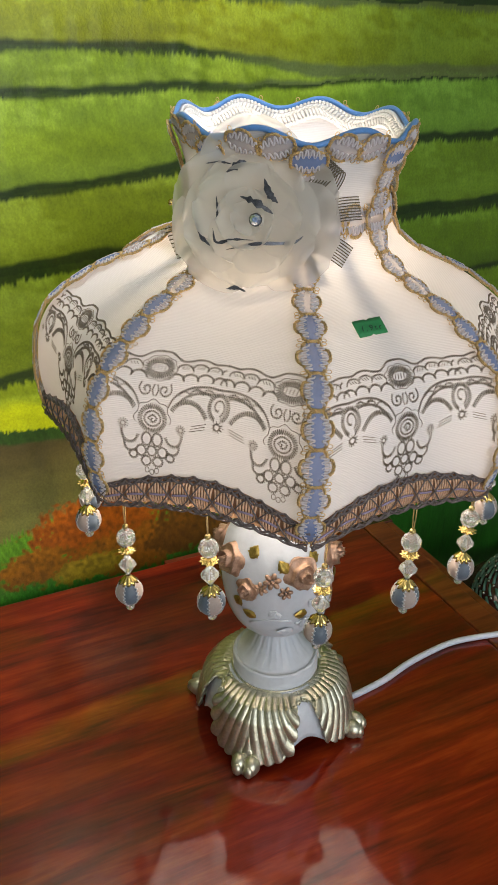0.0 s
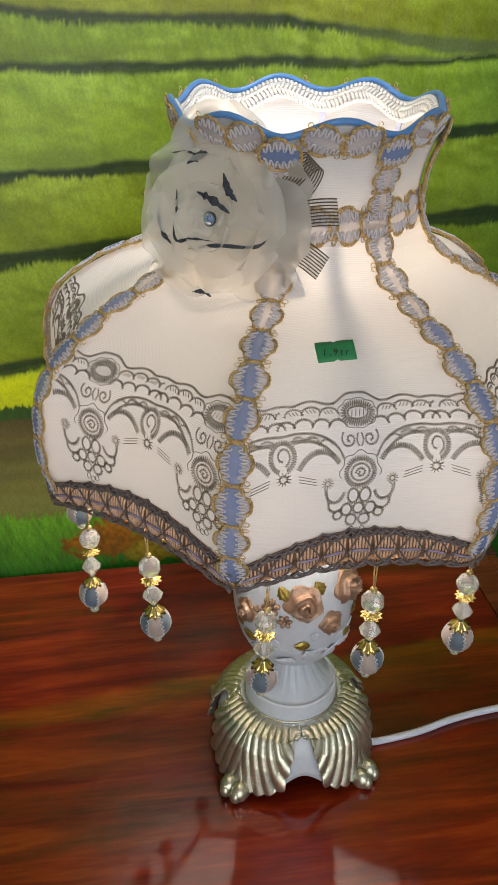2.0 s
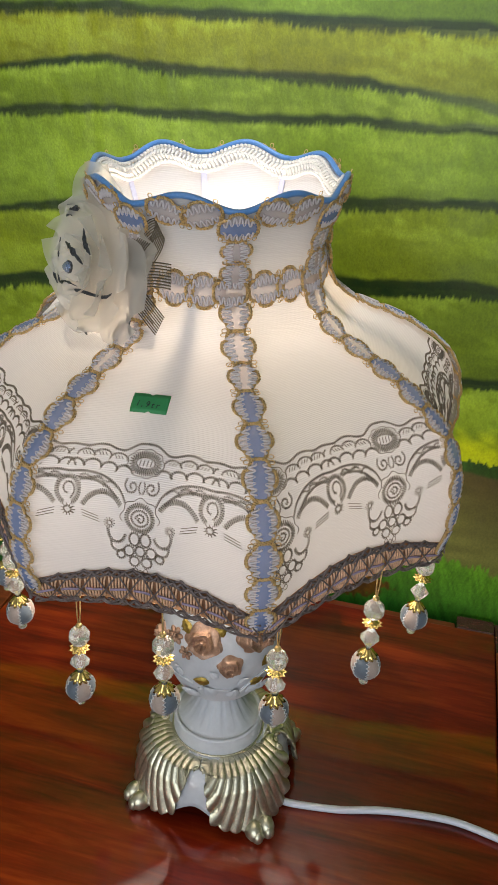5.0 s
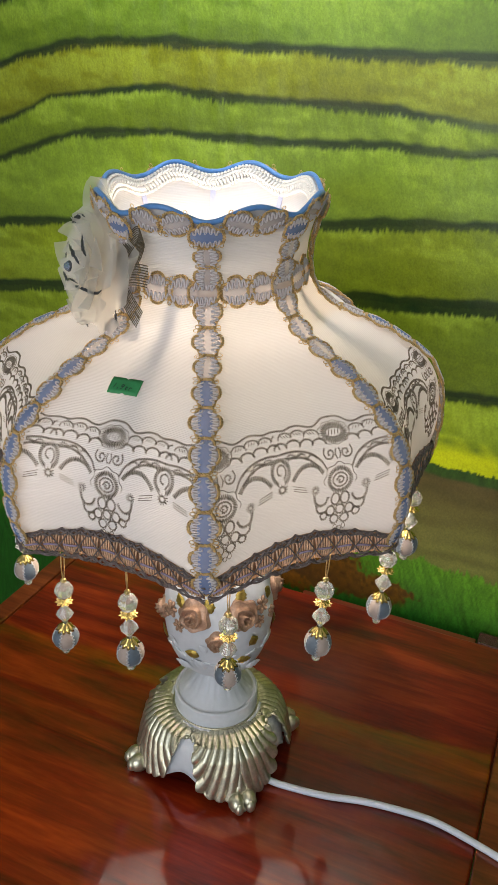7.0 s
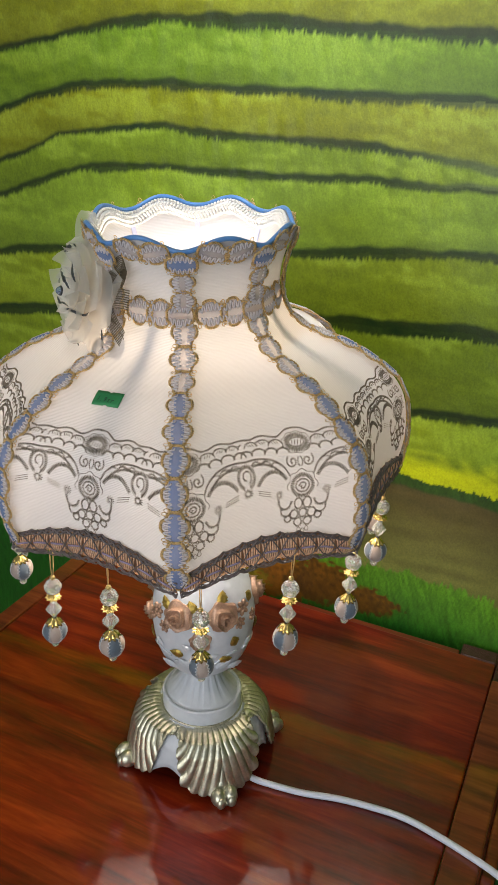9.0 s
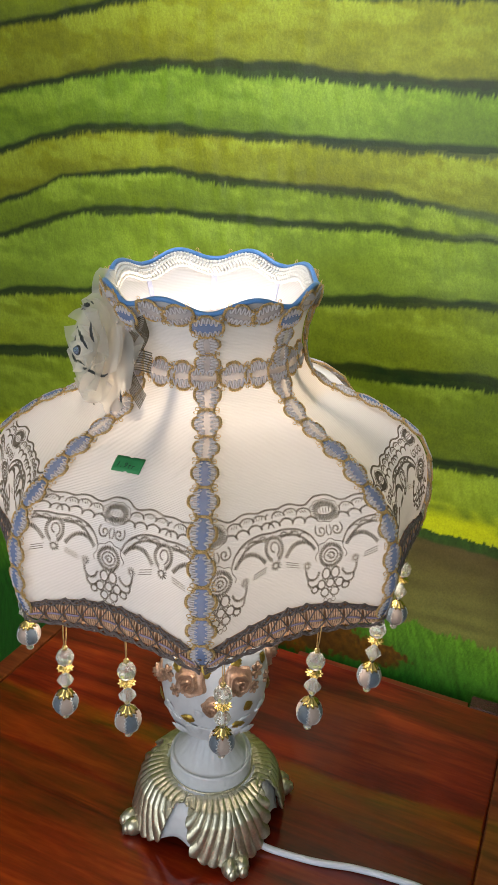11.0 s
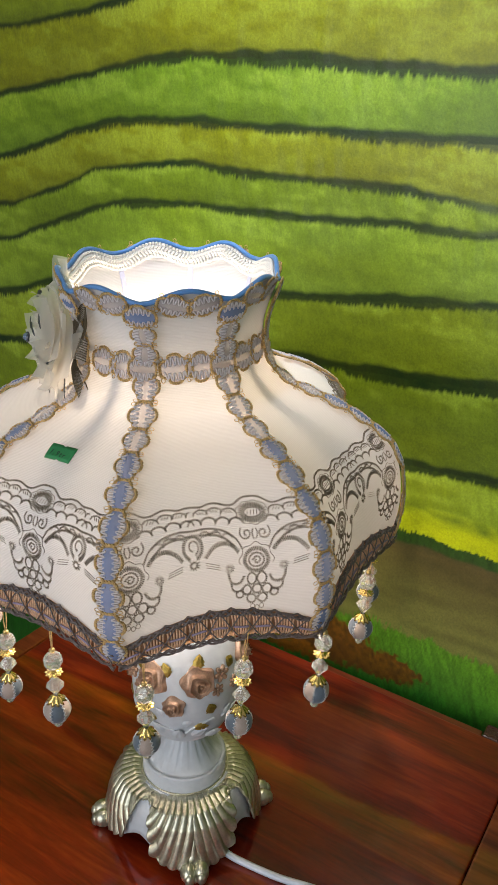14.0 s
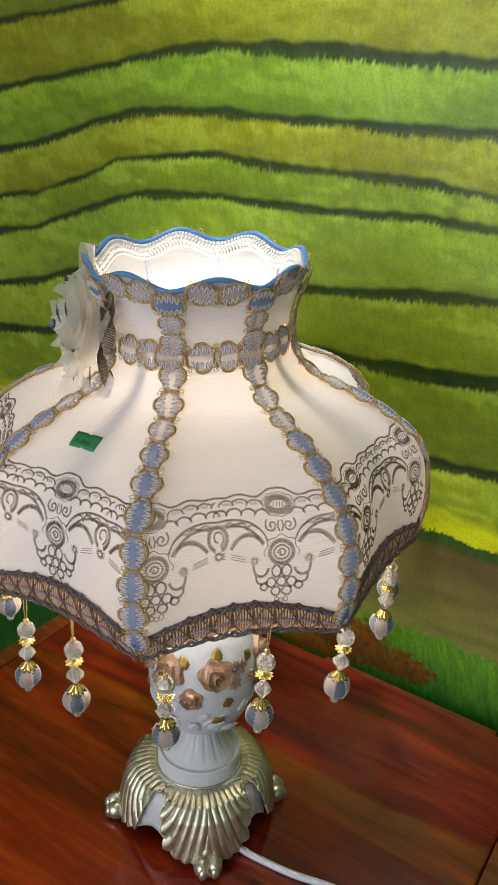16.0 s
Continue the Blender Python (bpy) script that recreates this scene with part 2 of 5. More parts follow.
# ---- mesh helpers ----
def mesh_of(name, verts, faces, smooth=True):
    me = bpy.data.meshes.new(name)
    me.from_pydata([tuple(v) for v in verts], [], faces)
    me.update()
    if smooth:
        me.shade_smooth()
    return me


def thing(name, label, category, m=None, kind="", group=""):
    ob = new(name)
    ob.empty_display_size = 0.02
    if m is not None:
        ob.matrix_world = m
    return tagged(ob, label, category, group, kind)


def part(name, data, material, parent, label="", m=None):
    """Links a bmesh or a mesh as one object under a thing or a part."""
    if isinstance(data, bmesh.types.BMesh):
        me = bpy.data.meshes.new(name)
        data.to_mesh(me)
        data.free()
        me.shade_smooth()
    else:
        me = data
    if not me.materials:
        me.materials.append(material)
    ob = new(name, me)
    ob.parent = parent
    if m is not None:
        ob.matrix_basis = m
    if label:
        ob["label"] = label
    return ob


def lathe(profile, steps=48):
    verts, faces = [], []
    for r, z in profile:
        for k in range(steps):
            a = 2 * math.pi * k / steps
            verts.append((r * math.cos(a), r * math.sin(a), z))
    for i in range(len(profile) - 1):
        for k in range(steps):
            j = (k + 1) % steps
            faces.append((i * steps + k, i * steps + j, (i + 1) * steps + j, (i + 1) * steps + k))
    return verts, faces


def smooth_line(points, per=6, closed=False):
    """A Catmull-Rom line through points."""
    p = [np.array(q, float) for q in points]
    out, count = [], len(p)
    for i in range(count if closed else count - 1):
        a, b = p[i], p[(i + 1) % count]
        before = p[i - 1] if (i or closed) else 2 * a - b
        after = p[(i + 2) % count] if (closed or i + 2 < count) else 2 * b - a
        for k in range(per):
            t = k / per
            out.append(0.5 * (2 * a + (b - before) * t + (2 * before - 5 * a + 4 * b - after) * t**2 + (3 * a - before - 3 * b + after) * t**3))
    if not closed:
        out.append(p[-1])
    return out


def tube(verts, faces, line, radius, sides=6, closed=False, flat=1.0, normals=None):
    """Adds a tube along a line; flat squashes it along the normals given."""
    p = np.array(line, float)
    count = len(p)
    ahead = (np.roll(p, -1, 0) - np.roll(p, 1, 0)) if closed else np.gradient(p, axis=0)
    ahead /= np.maximum(np.linalg.norm(ahead, axis=1, keepdims=True), 1e-12)
    if normals is None:
        ref = np.array((0.13, 0.21, 0.97))
        up = np.tile(ref, (count, 1))
        bad = np.abs((ahead * up).sum(1)) > 0.97
        up[bad] = (0.95, 0.2, 0.1)
    else:
        up = np.array(normals, float)
    side = np.cross(ahead, up)
    side /= np.maximum(np.linalg.norm(side, axis=1, keepdims=True), 1e-12)
    up = np.cross(side, ahead)
    rad = np.full(count, radius) if np.isscalar(radius) else np.array(radius, float)
    base = len(verts)
    for i in range(count):
        for k in range(sides):
            a = 2 * math.pi * k / sides
            verts.append(p[i] + rad[i] * (math.cos(a) * side[i] + flat * math.sin(a) * up[i]))
    for i in range(count if closed else count - 1):
        j = (i + 1) % count
        for k in range(sides):
            m = (k + 1) % sides
            faces.append((base + i * sides + k, base + i * sides + m, base + j * sides + m, base + j * sides + k))
    if not closed:
        faces.append(tuple(base + k for k in range(sides - 1, -1, -1)))
        faces.append(tuple(base + (count - 1) * sides + k for k in range(sides)))


def ball(verts, faces, centre, radii, rings=5, steps=8, axes=None):
    """Adds a low ellipsoid; axes: three unit vectors."""
    ax = np.eye(3) if axes is None else np.array(axes, float)
    c, base = np.array(centre, float), len(verts)
    verts.append(c + radii[2] * ax[2])
    for i in range(1, rings):
        u = math.pi * i / rings
        for k in range(steps):
            v = 2 * math.pi * k / steps
            verts.append(c + radii[0] * math.sin(u) * math.cos(v) * ax[0] + radii[1] * math.sin(u) * math.sin(v) * ax[1] + radii[2] * math.cos(u) * ax[2])
    verts.append(c - radii[2] * ax[2])
    last = len(verts) - 1
    for k in range(steps):
        m = (k + 1) % steps
        faces.append((base, base + 1 + k, base + 1 + m))
        for i in range(rings - 2):
            a, b = base + 1 + i * steps, base + 1 + (i + 1) * steps
            faces.append((a + k, b + k, b + m, a + m))
        a = base + 1 + (rings - 2) * steps
        faces.append((a + k, last, a + m))


def box(bm, x0, x1, y0, y1, z0, z1, bevel=0.0):
    made = bmesh.ops.create_cube(bm, size=1.0)["verts"]
    for v in made:
        v.co = ((x0 + x1) / 2 + v.co.x * (x1 - x0), (y0 + y1) / 2 + v.co.y * (y1 - y0), (z0 + z1) / 2 + v.co.z * (z1 - z0))
    if bevel:
        edges = {e for v in made for e in v.link_edges}
        bmesh.ops.bevel(bm, geom=list(edges), offset=bevel, segments=3, profile=0.5, affect="EDGES")
    return bm


def solid(name, x0, x1, y0, y1, z0, z1, material, bevel=0.0, parent=None, label=""):
    ob = part(name, box(bmesh.new(), x0, x1, y0, y1, z0, z1, bevel), material, parent, label)
    for f in ob.data.polygons:
        f.use_smooth = False
    return ob


def grid_faces(rows, cols):
    return [(i * cols + j, i * cols + j + 1, (i + 1) * cols + j + 1, (i + 1) * cols + j) for i in range(rows - 1) for j in range(cols - 1)]


# ---- the painted wall ----
WALL_Y, FLOOR_Z, CEIL_Z = 0.305, -0.72, 2.05
rng = np.random.default_rng(4)
LATTICE = rng.random((257, 257))


def value_noise(x, y):
    """Smooth noise from 0 to 1 with a cell of 1."""
    xi, yi = np.floor(x).astype(int), np.floor(y).astype(int)
    fx, fy = x - xi, y - yi
    fx, fy = fx * fx * (3 - 2 * fx), fy * fy * (3 - 2 * fy)
    a, b = LATTICE[xi % 257, yi % 257], LATTICE[(xi + 1) % 257, yi % 257]
    c, d = LATTICE[xi % 257, (yi + 1) % 257], LATTICE[(xi + 1) % 257, (yi + 1) % 257]
    return (a * (1 - fx) + b * fx) * (1 - fy) + (c * (1 - fx) + d * fx) * fy


def linear(r, g, b):
    c = np.array((r, g, b)) / 255
    return np.where(c > 0.04045, ((c + 0.055) / 1.055) ** 2.4, c / 12.92)


# terrace edges of the mural from high to low: (x, height) knots, half thickness at both ends
TERRACES = [
    (((-1.2, 0.86), (-0.3, 0.93), (1.2, 0.90)), 0.006, 0.009),
    (((-1.2, 0.80), (-0.3, 0.85), (1.2, 0.83)), 0.007, 0.008),
    (((-1.2, 0.66), (-0.46, 0.732), (-0.37, 0.743), (-0.2, 0.772), (0.2, 0.768), (1.2, 0.76)), 0.005, 0.008),
    (((-1.2, 0.55), (-0.47, 0.659), (-0.38, 0.673), (-0.30, 0.690), (-0.2, 0.700), (-0.08, 0.698), (0.135, 0.687), (0.35, 0.69), (1.2, 0.68)), 0.005, 0.010),
    (((-1.2, 0.45), (-0.48, 0.583), (-0.38, 0.614), (-0.30, 0.632), (-0.2, 0.634), (0.0, 0.631), (0.144, 0.629), (1.2, 0.63)), 0.006, 0.007),
    (((-1.2, 0.40), (-0.485, 0.522), (-0.39, 0.553), (-0.34, 0.576), (-0.2, 0.591), (-0.14, 0.585), (0.0, 0.584), (0.06, 0.581), (0.12, 0.575), (0.17, 0.568), (0.25, 0.560), (0.48, 0.560), (1.2, 0.55)), 0.0045, 0.007),
    (((-1.2, 0.34), (-0.49, 0.476), (-0.39, 0.514), (-0.31, 0.538), (-0.21, 0.545), (-0.07, 0.545), (0.05, 0.549), (0.12, 0.546), (0.28, 0.552), (1.2, 0.56)), 0.006, 0.005),
    (((-1.2, 0.30), (-0.5, 0.403), (-0.42, 0.428), (-0.22, 0.452), (-0.13, 0.457), (-0.05, 0.461), (0.03, 0.468), (0.12, 0.477), (0.29, 0.485), (1.2, 0.49)), 0.006, 0.007),
    (((-1.2, 0.26), (-0.5, 0.335), (-0.24, 0.371), (-0.145, 0.380), (-0.03, 0.388), (0.11, 0.391), (0.19, 0.396), (0.3, 0.398), (1.2, 0.41)), 0.008, 0.009),
    (((-1.2, 0.21), (-0.4, 0.240), (-0.16, 0.269), (0.09, 0.291), (0.2, 0.296), (0.32, 0.306), (1.2, 0.34)), 0.010, 0.007),
]
FIELD = [linear(*c) for c in ((120, 150, 40), (126, 150, 36), (140, 158, 44), (150, 156, 30), (126, 160, 52), (150, 158, 32), (132, 158, 48), (138, 166, 66), (136, 154, 44), (126, 146, 42), (132, 150, 34))]
ROAD_TOP = ((-1.2, 0.22), (-0.4, 0.213), (-0.17, 0.206), (-0.1, 0.198), (0.11, 0.203), (0.215, 0.196), (0.33, 0.189), (1.2, 0.16))
ROAD_LOW = ((-1.2, 0.07), (-0.4, 0.080), (-0.186, 0.084), (-0.1, 0.09), (0.07, 0.080), (0.18, 0.080), (0.3, 0.056), (1.2, 0.05))


def knots(line, x):
    return np.interp(x, [p[0] for p in line], [p[1] for p in line])


def mural_colour(x, z):
    """The painted colours of the terraced fields, the road and the bushes."""
    x = x + 0.004 * (value_noise(x * 30 + 9, z * 30) - 0.5)
    wob = 0.004 * (value_noise(x * 38 + 3, z * 6 + 2) - 0.5) + 0.002 * (value_noise(x * 120, z * 20) - 0.5)
    blades = np.maximum(value_noise(x * 470, z * 45 + 7), value_noise(x * 980 + 31, z * 60)) ** 2 * np.clip(0.15 + 1.5 * value_noise(x * 12 + 40, z * 9), 0, 1)
    grass = value_noise(x * 420 + 0.3 * z * 420, z * 60 + 11) * 0.6 + value_noise(x * 900 - z * 200, z * 130) * 0.4
    soft = value_noise(x * 8 + 5, z * 36) * 0.40 + value_noise(x * 26, z * 85 + 40) * 0.32 + value_noise(x * 75 + 50 * z, z * 150 + 8) * 0.28
    soft = np.clip(0.5 + 1.7 * (soft - 0.5), 0, 1)
    hue = value_noise(x * 9 + 70, z * 22 + 3)
    colour = np.zeros(x.shape + (3,))
    index = np.zeros(x.shape, int)
    dark = np.zeros(x.shape)
    below = np.full(x.shape, 9.0)
    above = np.full(x.shape, 9.0)
    for k, (line, left, right) in enumerate(TERRACES):
        mid = knots(line, x) + wob
        half = 1.25 * (left + (right - left) * np.clip((x + 0.5) / 0.8, 0, 1))
        half = half * (0.75 + 0.5 * value_noise(x * 22 + 13 * k, z * 0 + k))
        gap = mid - z
        index = np.where(gap > 0, k + 1, index)
        below = np.where(gap > 0, gap, below)
        above = np.where((gap <= 0), np.minimum(above, -gap), above)
        lower = half * (1.12 - 0.75 * blades)
        dark = np.maximum(dark, np.clip((half - (-gap)) / 0.0042, 0, 1) * np.clip((lower - gap) / 0.0042, 0, 1) * (0.8 + 0.2 * soft))
    base = np.array(FIELD)[index]
    light = 1.0 + 0.55 * np.exp(-below / 0.02) * (grass - 0.15) - 0.42 * np.exp(-above / 0.017)
    light = light * (0.68 + 0.13 * grass + 0.38 * soft)
    base = base * light[..., None]
    pale = np.clip((soft - 0.46) * 4, 0, 1) * np.exp(-below / 0.04) * (0.25 + 0.6 * grass)
    base = base * (1 - 0.62 * pale[..., None]) + linear(194, 218, 128) * (0.62 * pale)[..., None]
    warm = np.clip((hue - 0.55) * 2.6, 0, 1)[..., None]
    base = base * (1 - 0.5 * warm) + base * np.array((1.08, 1.02, 0.32)) * 0.5 * warm
    # fields grow darker and greener to the right of x = 0.12
    right_tint = np.clip((x - 0.12) / 0.24, 0, 1)[..., None]
    base = base * (1 - right_tint) + base * np.array((0.58, 0.80, 1.0)) * right_tint
    line_colour = linear(16, 40, 16) * (0.50 + 0.7 * soft + 0.5 * grass)[..., None]
    river = (index == 5) | (index == 6)
    blue = np.clip((x - 0.08) / 0.1, 0, 1) * river
    line_colour = line_colour * (1 - blue[..., None]) + linear(96, 112, 92) * (0.6 + 0.5 * soft)[..., None] * blue[..., None]
    colour = base * (1 - dark[..., None]) + line_colour * dark[..., None]
    # bright lime foot of the lowest field
    top, low = knots(ROAD_TOP, x) + wob, knots(ROAD_LOW, x) + 0.012 * (value_noise(x * 60, z * 0 + 5) - 0.5)
    lime = np.clip((top + 0.046 + 0.02 * (soft - 0.5) - z) / 0.02, 0, 1) * (z > top)
    colour = colour * (1 - lime[..., None]) + linear(196, 206, 24) * (0.78 + 0.25 * soft)[..., None] * lime[..., None]
    # verge, road, lower grass
    verge = np.clip((top + 0.012 * (0.6 + 0.6 * blades) - z) / 0.002, 0, 1)[..., None]
    colour = colour * (1 - verge) + linear(48, 78, 34) * (0.5 + 0.8 * grass)[..., None] * verge
    road = np.clip((top - 0.004 - z) / 0.004, 0, 1)[..., None]
    drop = np.clip((top - z) / 0.12, 0, 1)[..., None]
    tone = linear(82, 68, 56) * (1 - drop) + linear(112, 112, 84) * drop
    streak = value_noise(x * 14, z * 90)[..., None]
    colour = colour * (1 - road) + tone * (0.7 + 0.4 * streak + 0.2 * soft[..., None]) * road
    turf = np.clip((low + 0.014 * (blades - 0.4) - z) / 0.004, 0, 1)[..., None]
    deep = np.clip((low - z) / 0.09, 0, 1)[..., None]
    colour = colour * (1 - turf) + (linear(96, 148, 50) * (1 - deep) + linear(34, 92, 40) * deep) * (0.45 + 0.9 * grass)[..., None] * turf
    tuft = value_noise(x * 260 + 40 * z, z * 200)
    for bx, bz, rx, rz, tint in ((-0.07, 0.062, 0.085, 0.048, (176, 92, 26)), (-0.03, 0.022, 0.09, 0.034, (148, 92, 30)), (-0.15, 0.030, 0.05, 0.026, (150, 96, 28)), (-0.09, 0.012, 0.05, 0.018, (150, 128, 44)), (0.04, 0.03, 0.05, 0.035, (120, 78, 30)), (0.105, 0.018, 0.045, 0.022, (118, 78, 26))):
        away = np.hypot((x - bx) / rx, (z - bz) / rz) + 0.5 * (tuft - 0.5) + 0.4 * (soft - 0.5)
        inside = np.clip((1.0 - away) / 0.16, 0, 1)[..., None]
        colour = colour * (1 - inside) + linear(*tint) * (0.35 + 0.9 * tuft * (0.6 + 0.5 * (z - bz) / rz))[..., None].clip(0.1) * inside
    return np.clip(colour * np.array((0.90, 0.90, 0.36)), 0.003, 0.9)


def spaced(lo, a, b, hi, step, far):
    return np.concatenate([np.linspace(lo, a, far, endpoint=False), np.arange(a, b, step), np.linspace(b, hi, far)])


xs, zs = spaced(-2.0, -0.62, 0.62, 2.0, 0.0017, 40), spaced(FLOOR_Z, -0.06, 0.80, CEIL_Z, 0.0017, 40)
gx, gz = np.meshgrid(xs, zs)
paint = mural_colour(gx, gz)
relief = 0.0006 * value_noise(gx * 90, gz * 40)
wall_verts = np.stack([gx, WALL_Y - relief, gz], -1).reshape(-1, 3)
rows_n, cols_n = gx.shape
ids = np.arange(rows_n * cols_n).reshape(rows_n, cols_n)
quads = np.stack([ids[:-1, :-1], ids[:-1, 1:], ids[1:, 1:], ids[1:, :-1]], -1).reshape(-1, 4)
wall_mesh = bpy.data.meshes.new("mural")
wall_mesh.vertices.add(len(wall_verts))
wall_mesh.vertices.foreach_set("co", wall_verts.ravel())
wall_mesh.loops.add(quads.size)
wall_mesh.loops.foreach_set("vertex_index", quads.ravel())
wall_mesh.polygons.add(len(quads))
wall_mesh.polygons.foreach_set("loop_start", np.arange(0, quads.size, 4))
wall_mesh.update()
layer = wall_mesh.color_attributes.new("paint", "FLOAT_COLOR", "POINT")
layer.data.foreach_set("color", np.concatenate([paint.reshape(-1, 3), np.ones((len(wall_verts), 1))], 1).astype(np.float32).ravel())
wall_mesh.shade_smooth()


def mural_material():
    mat = bpy.data.materials.new("mural_paint")
    mat.use_nodes = True
    n, l = mat.node_tree.nodes, mat.node_tree.links
    p = n["Principled BSDF"]
    col = n.new("ShaderNodeVertexColor")
    col.layer_name = "paint"
    tc, mp = n.new("ShaderNodeTexCoord"), n.new("ShaderNodeMapping")
    mp.inputs["Scale"].default_value = (1.5, 1, 1.25)
    l.new(tc.outputs["Object"], mp.inputs[0])
    stroke = n.new("ShaderNodeTexNoise")
    stroke.inputs["Scale"].default_value, stroke.inputs["Detail"].default_value = 330, 5
    l.new(mp.outputs[0], stroke.inputs["Vector"])
    rr = n.new("ShaderNodeMapRange")
    rr.inputs["From Min"].default_value, rr.inputs["From Max"].default_value = 0.3, 0.7
    rr.inputs["To Min"].default_value, rr.inputs["To Max"].default_value = 0.86, 1.14
    l.new(stroke.outputs["Fac"], rr.inputs[0])
    hsv = n.new("ShaderNodeHueSaturation")
    l.new(col.outputs["Color"], hsv.inputs["Color"]), l.new(rr.outputs[0], hsv.inputs["Value"])
    l.new(hsv.outputs[0], p.inputs["Base Color"])
    p.inputs["Roughness"].default_value = 0.36
    p.inputs["Specular IOR Level"].default_value = 0.34
    p.inputs["Coat Weight"].default_value, p.inputs["Coat Roughness"].default_value = 0.08, 0.27
    b = n.new("ShaderNodeBump")
    b.inputs["Strength"].default_value, b.inputs["Distance"].default_value = 0.3, 0.001
    l.new(stroke.outputs["Fac"], b.inputs["Height"]), l.new(b.outputs[0], p.inputs["Normal"])
    return mat


wall_mesh.materials.append(mural_material())
tagged(new("wall_north", wall_mesh), "wall painted with a mural of green terraced fields", "wall", kind="structure")
tagged(solid("wall_north_core", -2.1, 2.1, WALL_Y + 0.003, WALL_Y + 0.15, FLOOR_Z - 0.05, CEIL_Z, M_PLASTER), "plain masonry wall behind the mural paint", "wall", kind="structure")
tagged(solid("floor", -2.1, 2.1, -3.1, WALL_Y, FLOOR_Z - 0.1, FLOOR_Z, M_FLOOR), "dark tiled shop floor", "floor", kind="structure")
tagged(solid("ceiling", -2.1, 2.1, -3.1, WALL_Y + 0.15, CEIL_Z + 0.003, CEIL_Z + 0.1, M_PLASTER), "plain off-white plaster ceiling", "ceiling", kind="structure")
tagged(solid("wall_west", -2.15, -2.0, -3.1, WALL_Y - 0.003, FLOOR_Z, CEIL_Z, M_PLASTER), "plain off-white plaster wall", "wall", kind="structure")
tagged(solid("wall_east", 2.0, 2.15, -3.1, WALL_Y - 0.003, FLOOR_Z, CEIL_Z, M_PLASTER), "plain off-white plaster wall", "wall", kind="structure")
south = box(bmesh.new(), -2.0, -1.55, -3.1, -2.96, FLOOR_Z, CEIL_Z)
box(south, 1.55, 2.0, -3.1, -2.96, FLOOR_Z, CEIL_Z)
box(south, -1.55, 1.55, -3.1, -2.96, 1.8, CEIL_Z)
south_ob = part("wall_south", south, M_PLASTER, None)
tagged(south_ob, "plain wall with a wide shopfront opening", "wall", kind="structure")
for lx in (-0.75, 0.75):
    fixture = thing("ceiling_light", "flat white rectangular ceiling light panel", "ceiling light", pose(lx, -1.1, CEIL_Z - 0.035), group="ceiling lights")
    solid("frame", -0.32, 0.32, -0.17, 0.17, 0.004, 0.035, M_CABLE, 0.004, fixture)
    solid("diffuser", -0.30, 0.30, -0.15, 0.15, -0.004, 0.003, M_PANEL_LIGHT, 0.0, fixture, "glowing white diffuser")

# assumed fixture, out of view, placed where the added spot starts
downlight = thing("assumed_downlight", "assumed round white ceiling downlight, out of view", "downlight", pose(-0.02, -0.30, CEIL_Z - 0.02))
dv, df = lathe([(0.055, 0.018), (0.072, 0.018), (0.075, 0.008), (0.070, 0.0), (0.056, -0.002), (0.052, 0.004), (0.045, 0.016)], 32)
part("trim_ring", mesh_of("trim_ring", dv, df), M_CABLE, downlight)

# ---- the wooden table ----
TABLE = pose(0, 0, 0, 0, 0, -3.4)
table = thing("wooden_table", "red-brown varnished wooden table with a framed top", "table", TABLE)
solid("tabletop", -0.3120, 0.2604, -0.33, 0.2850, -0.024, 0.0, M_TOP, 0.0026, table)
solid("edge_rail", -0.3370, -0.3128, -0.33, 0.2795, -0.030, 0.001, M_RAIL, 0.002, table, "orange-brown edge rail")
solid("edge_rail", 0.2612, 0.2937, -0.33, 0.253, -0.030, 0.001, M_RAIL, 0.002, table, "orange-brown edge rail")
solid("edge_moulding", 0.2960, 0.3085, -0.33, 0.253, -0.036, -0.003, M_RAIL, 0.003, table, "narrow rounded edge moulding")
solid("corner_block", 0.2612, 0.312, 0.2545, 0.310, -0.040, -0.004, M_DARKWOOD, 0.002, table, "dark corner block")
solid("back_strip", -0.01, 0.215, 0.2872, 0.299, -0.030, -0.005, M_RAIL, 0.002, table, "narrow maroon strip behind the top")
solid("back_block", 0.2165, 0.2605, 0.2872, 0.311, -0.036, -0.002, M_DARKWOOD, 0.002, table, "dark block behind the top")
solid("apron", -0.28, 0.28, -0.31, -0.288, -0.12, -0.0245, M_RAIL, 0.002, table)
solid("apron", -0.28, 0.28, 0.245, 0.267, -0.12, -0.0245, M_RAIL, 0.002, table)
for lx in (-0.275, 0.255):
    for ly in (-0.31, 0.24):
        solid("leg", lx, lx + 0.042, ly, ly + 0.042, FLOOR_Z, -0.031, M_RAIL, 0.004, table)

# ---- the lamp: base ----
lamp = thing("table_lamp", "baroque table lamp with a white vase body and gilded foot, lit", "table lamp", pose(0.0015, 0.0045, 0))
FOOT_AZ = -49.0


def foot_profile(s):
    """Radius and height of the gilded foot from its collar (0) to its hem (1)."""
    pts = ((0.036, 0.0590), (0.0475, 0.0610), (0.0580, 0.0570), (0.0650, 0.0470), (0.0685, 0.0340), (0.0710, 0.0185), (0.0730, 0.0050))
    x = np.linspace(0, 1, len(pts))
    return np.interp(s, x, [p[0] for p in pts]), np.interp(s, x, [p[1] for p in pts])


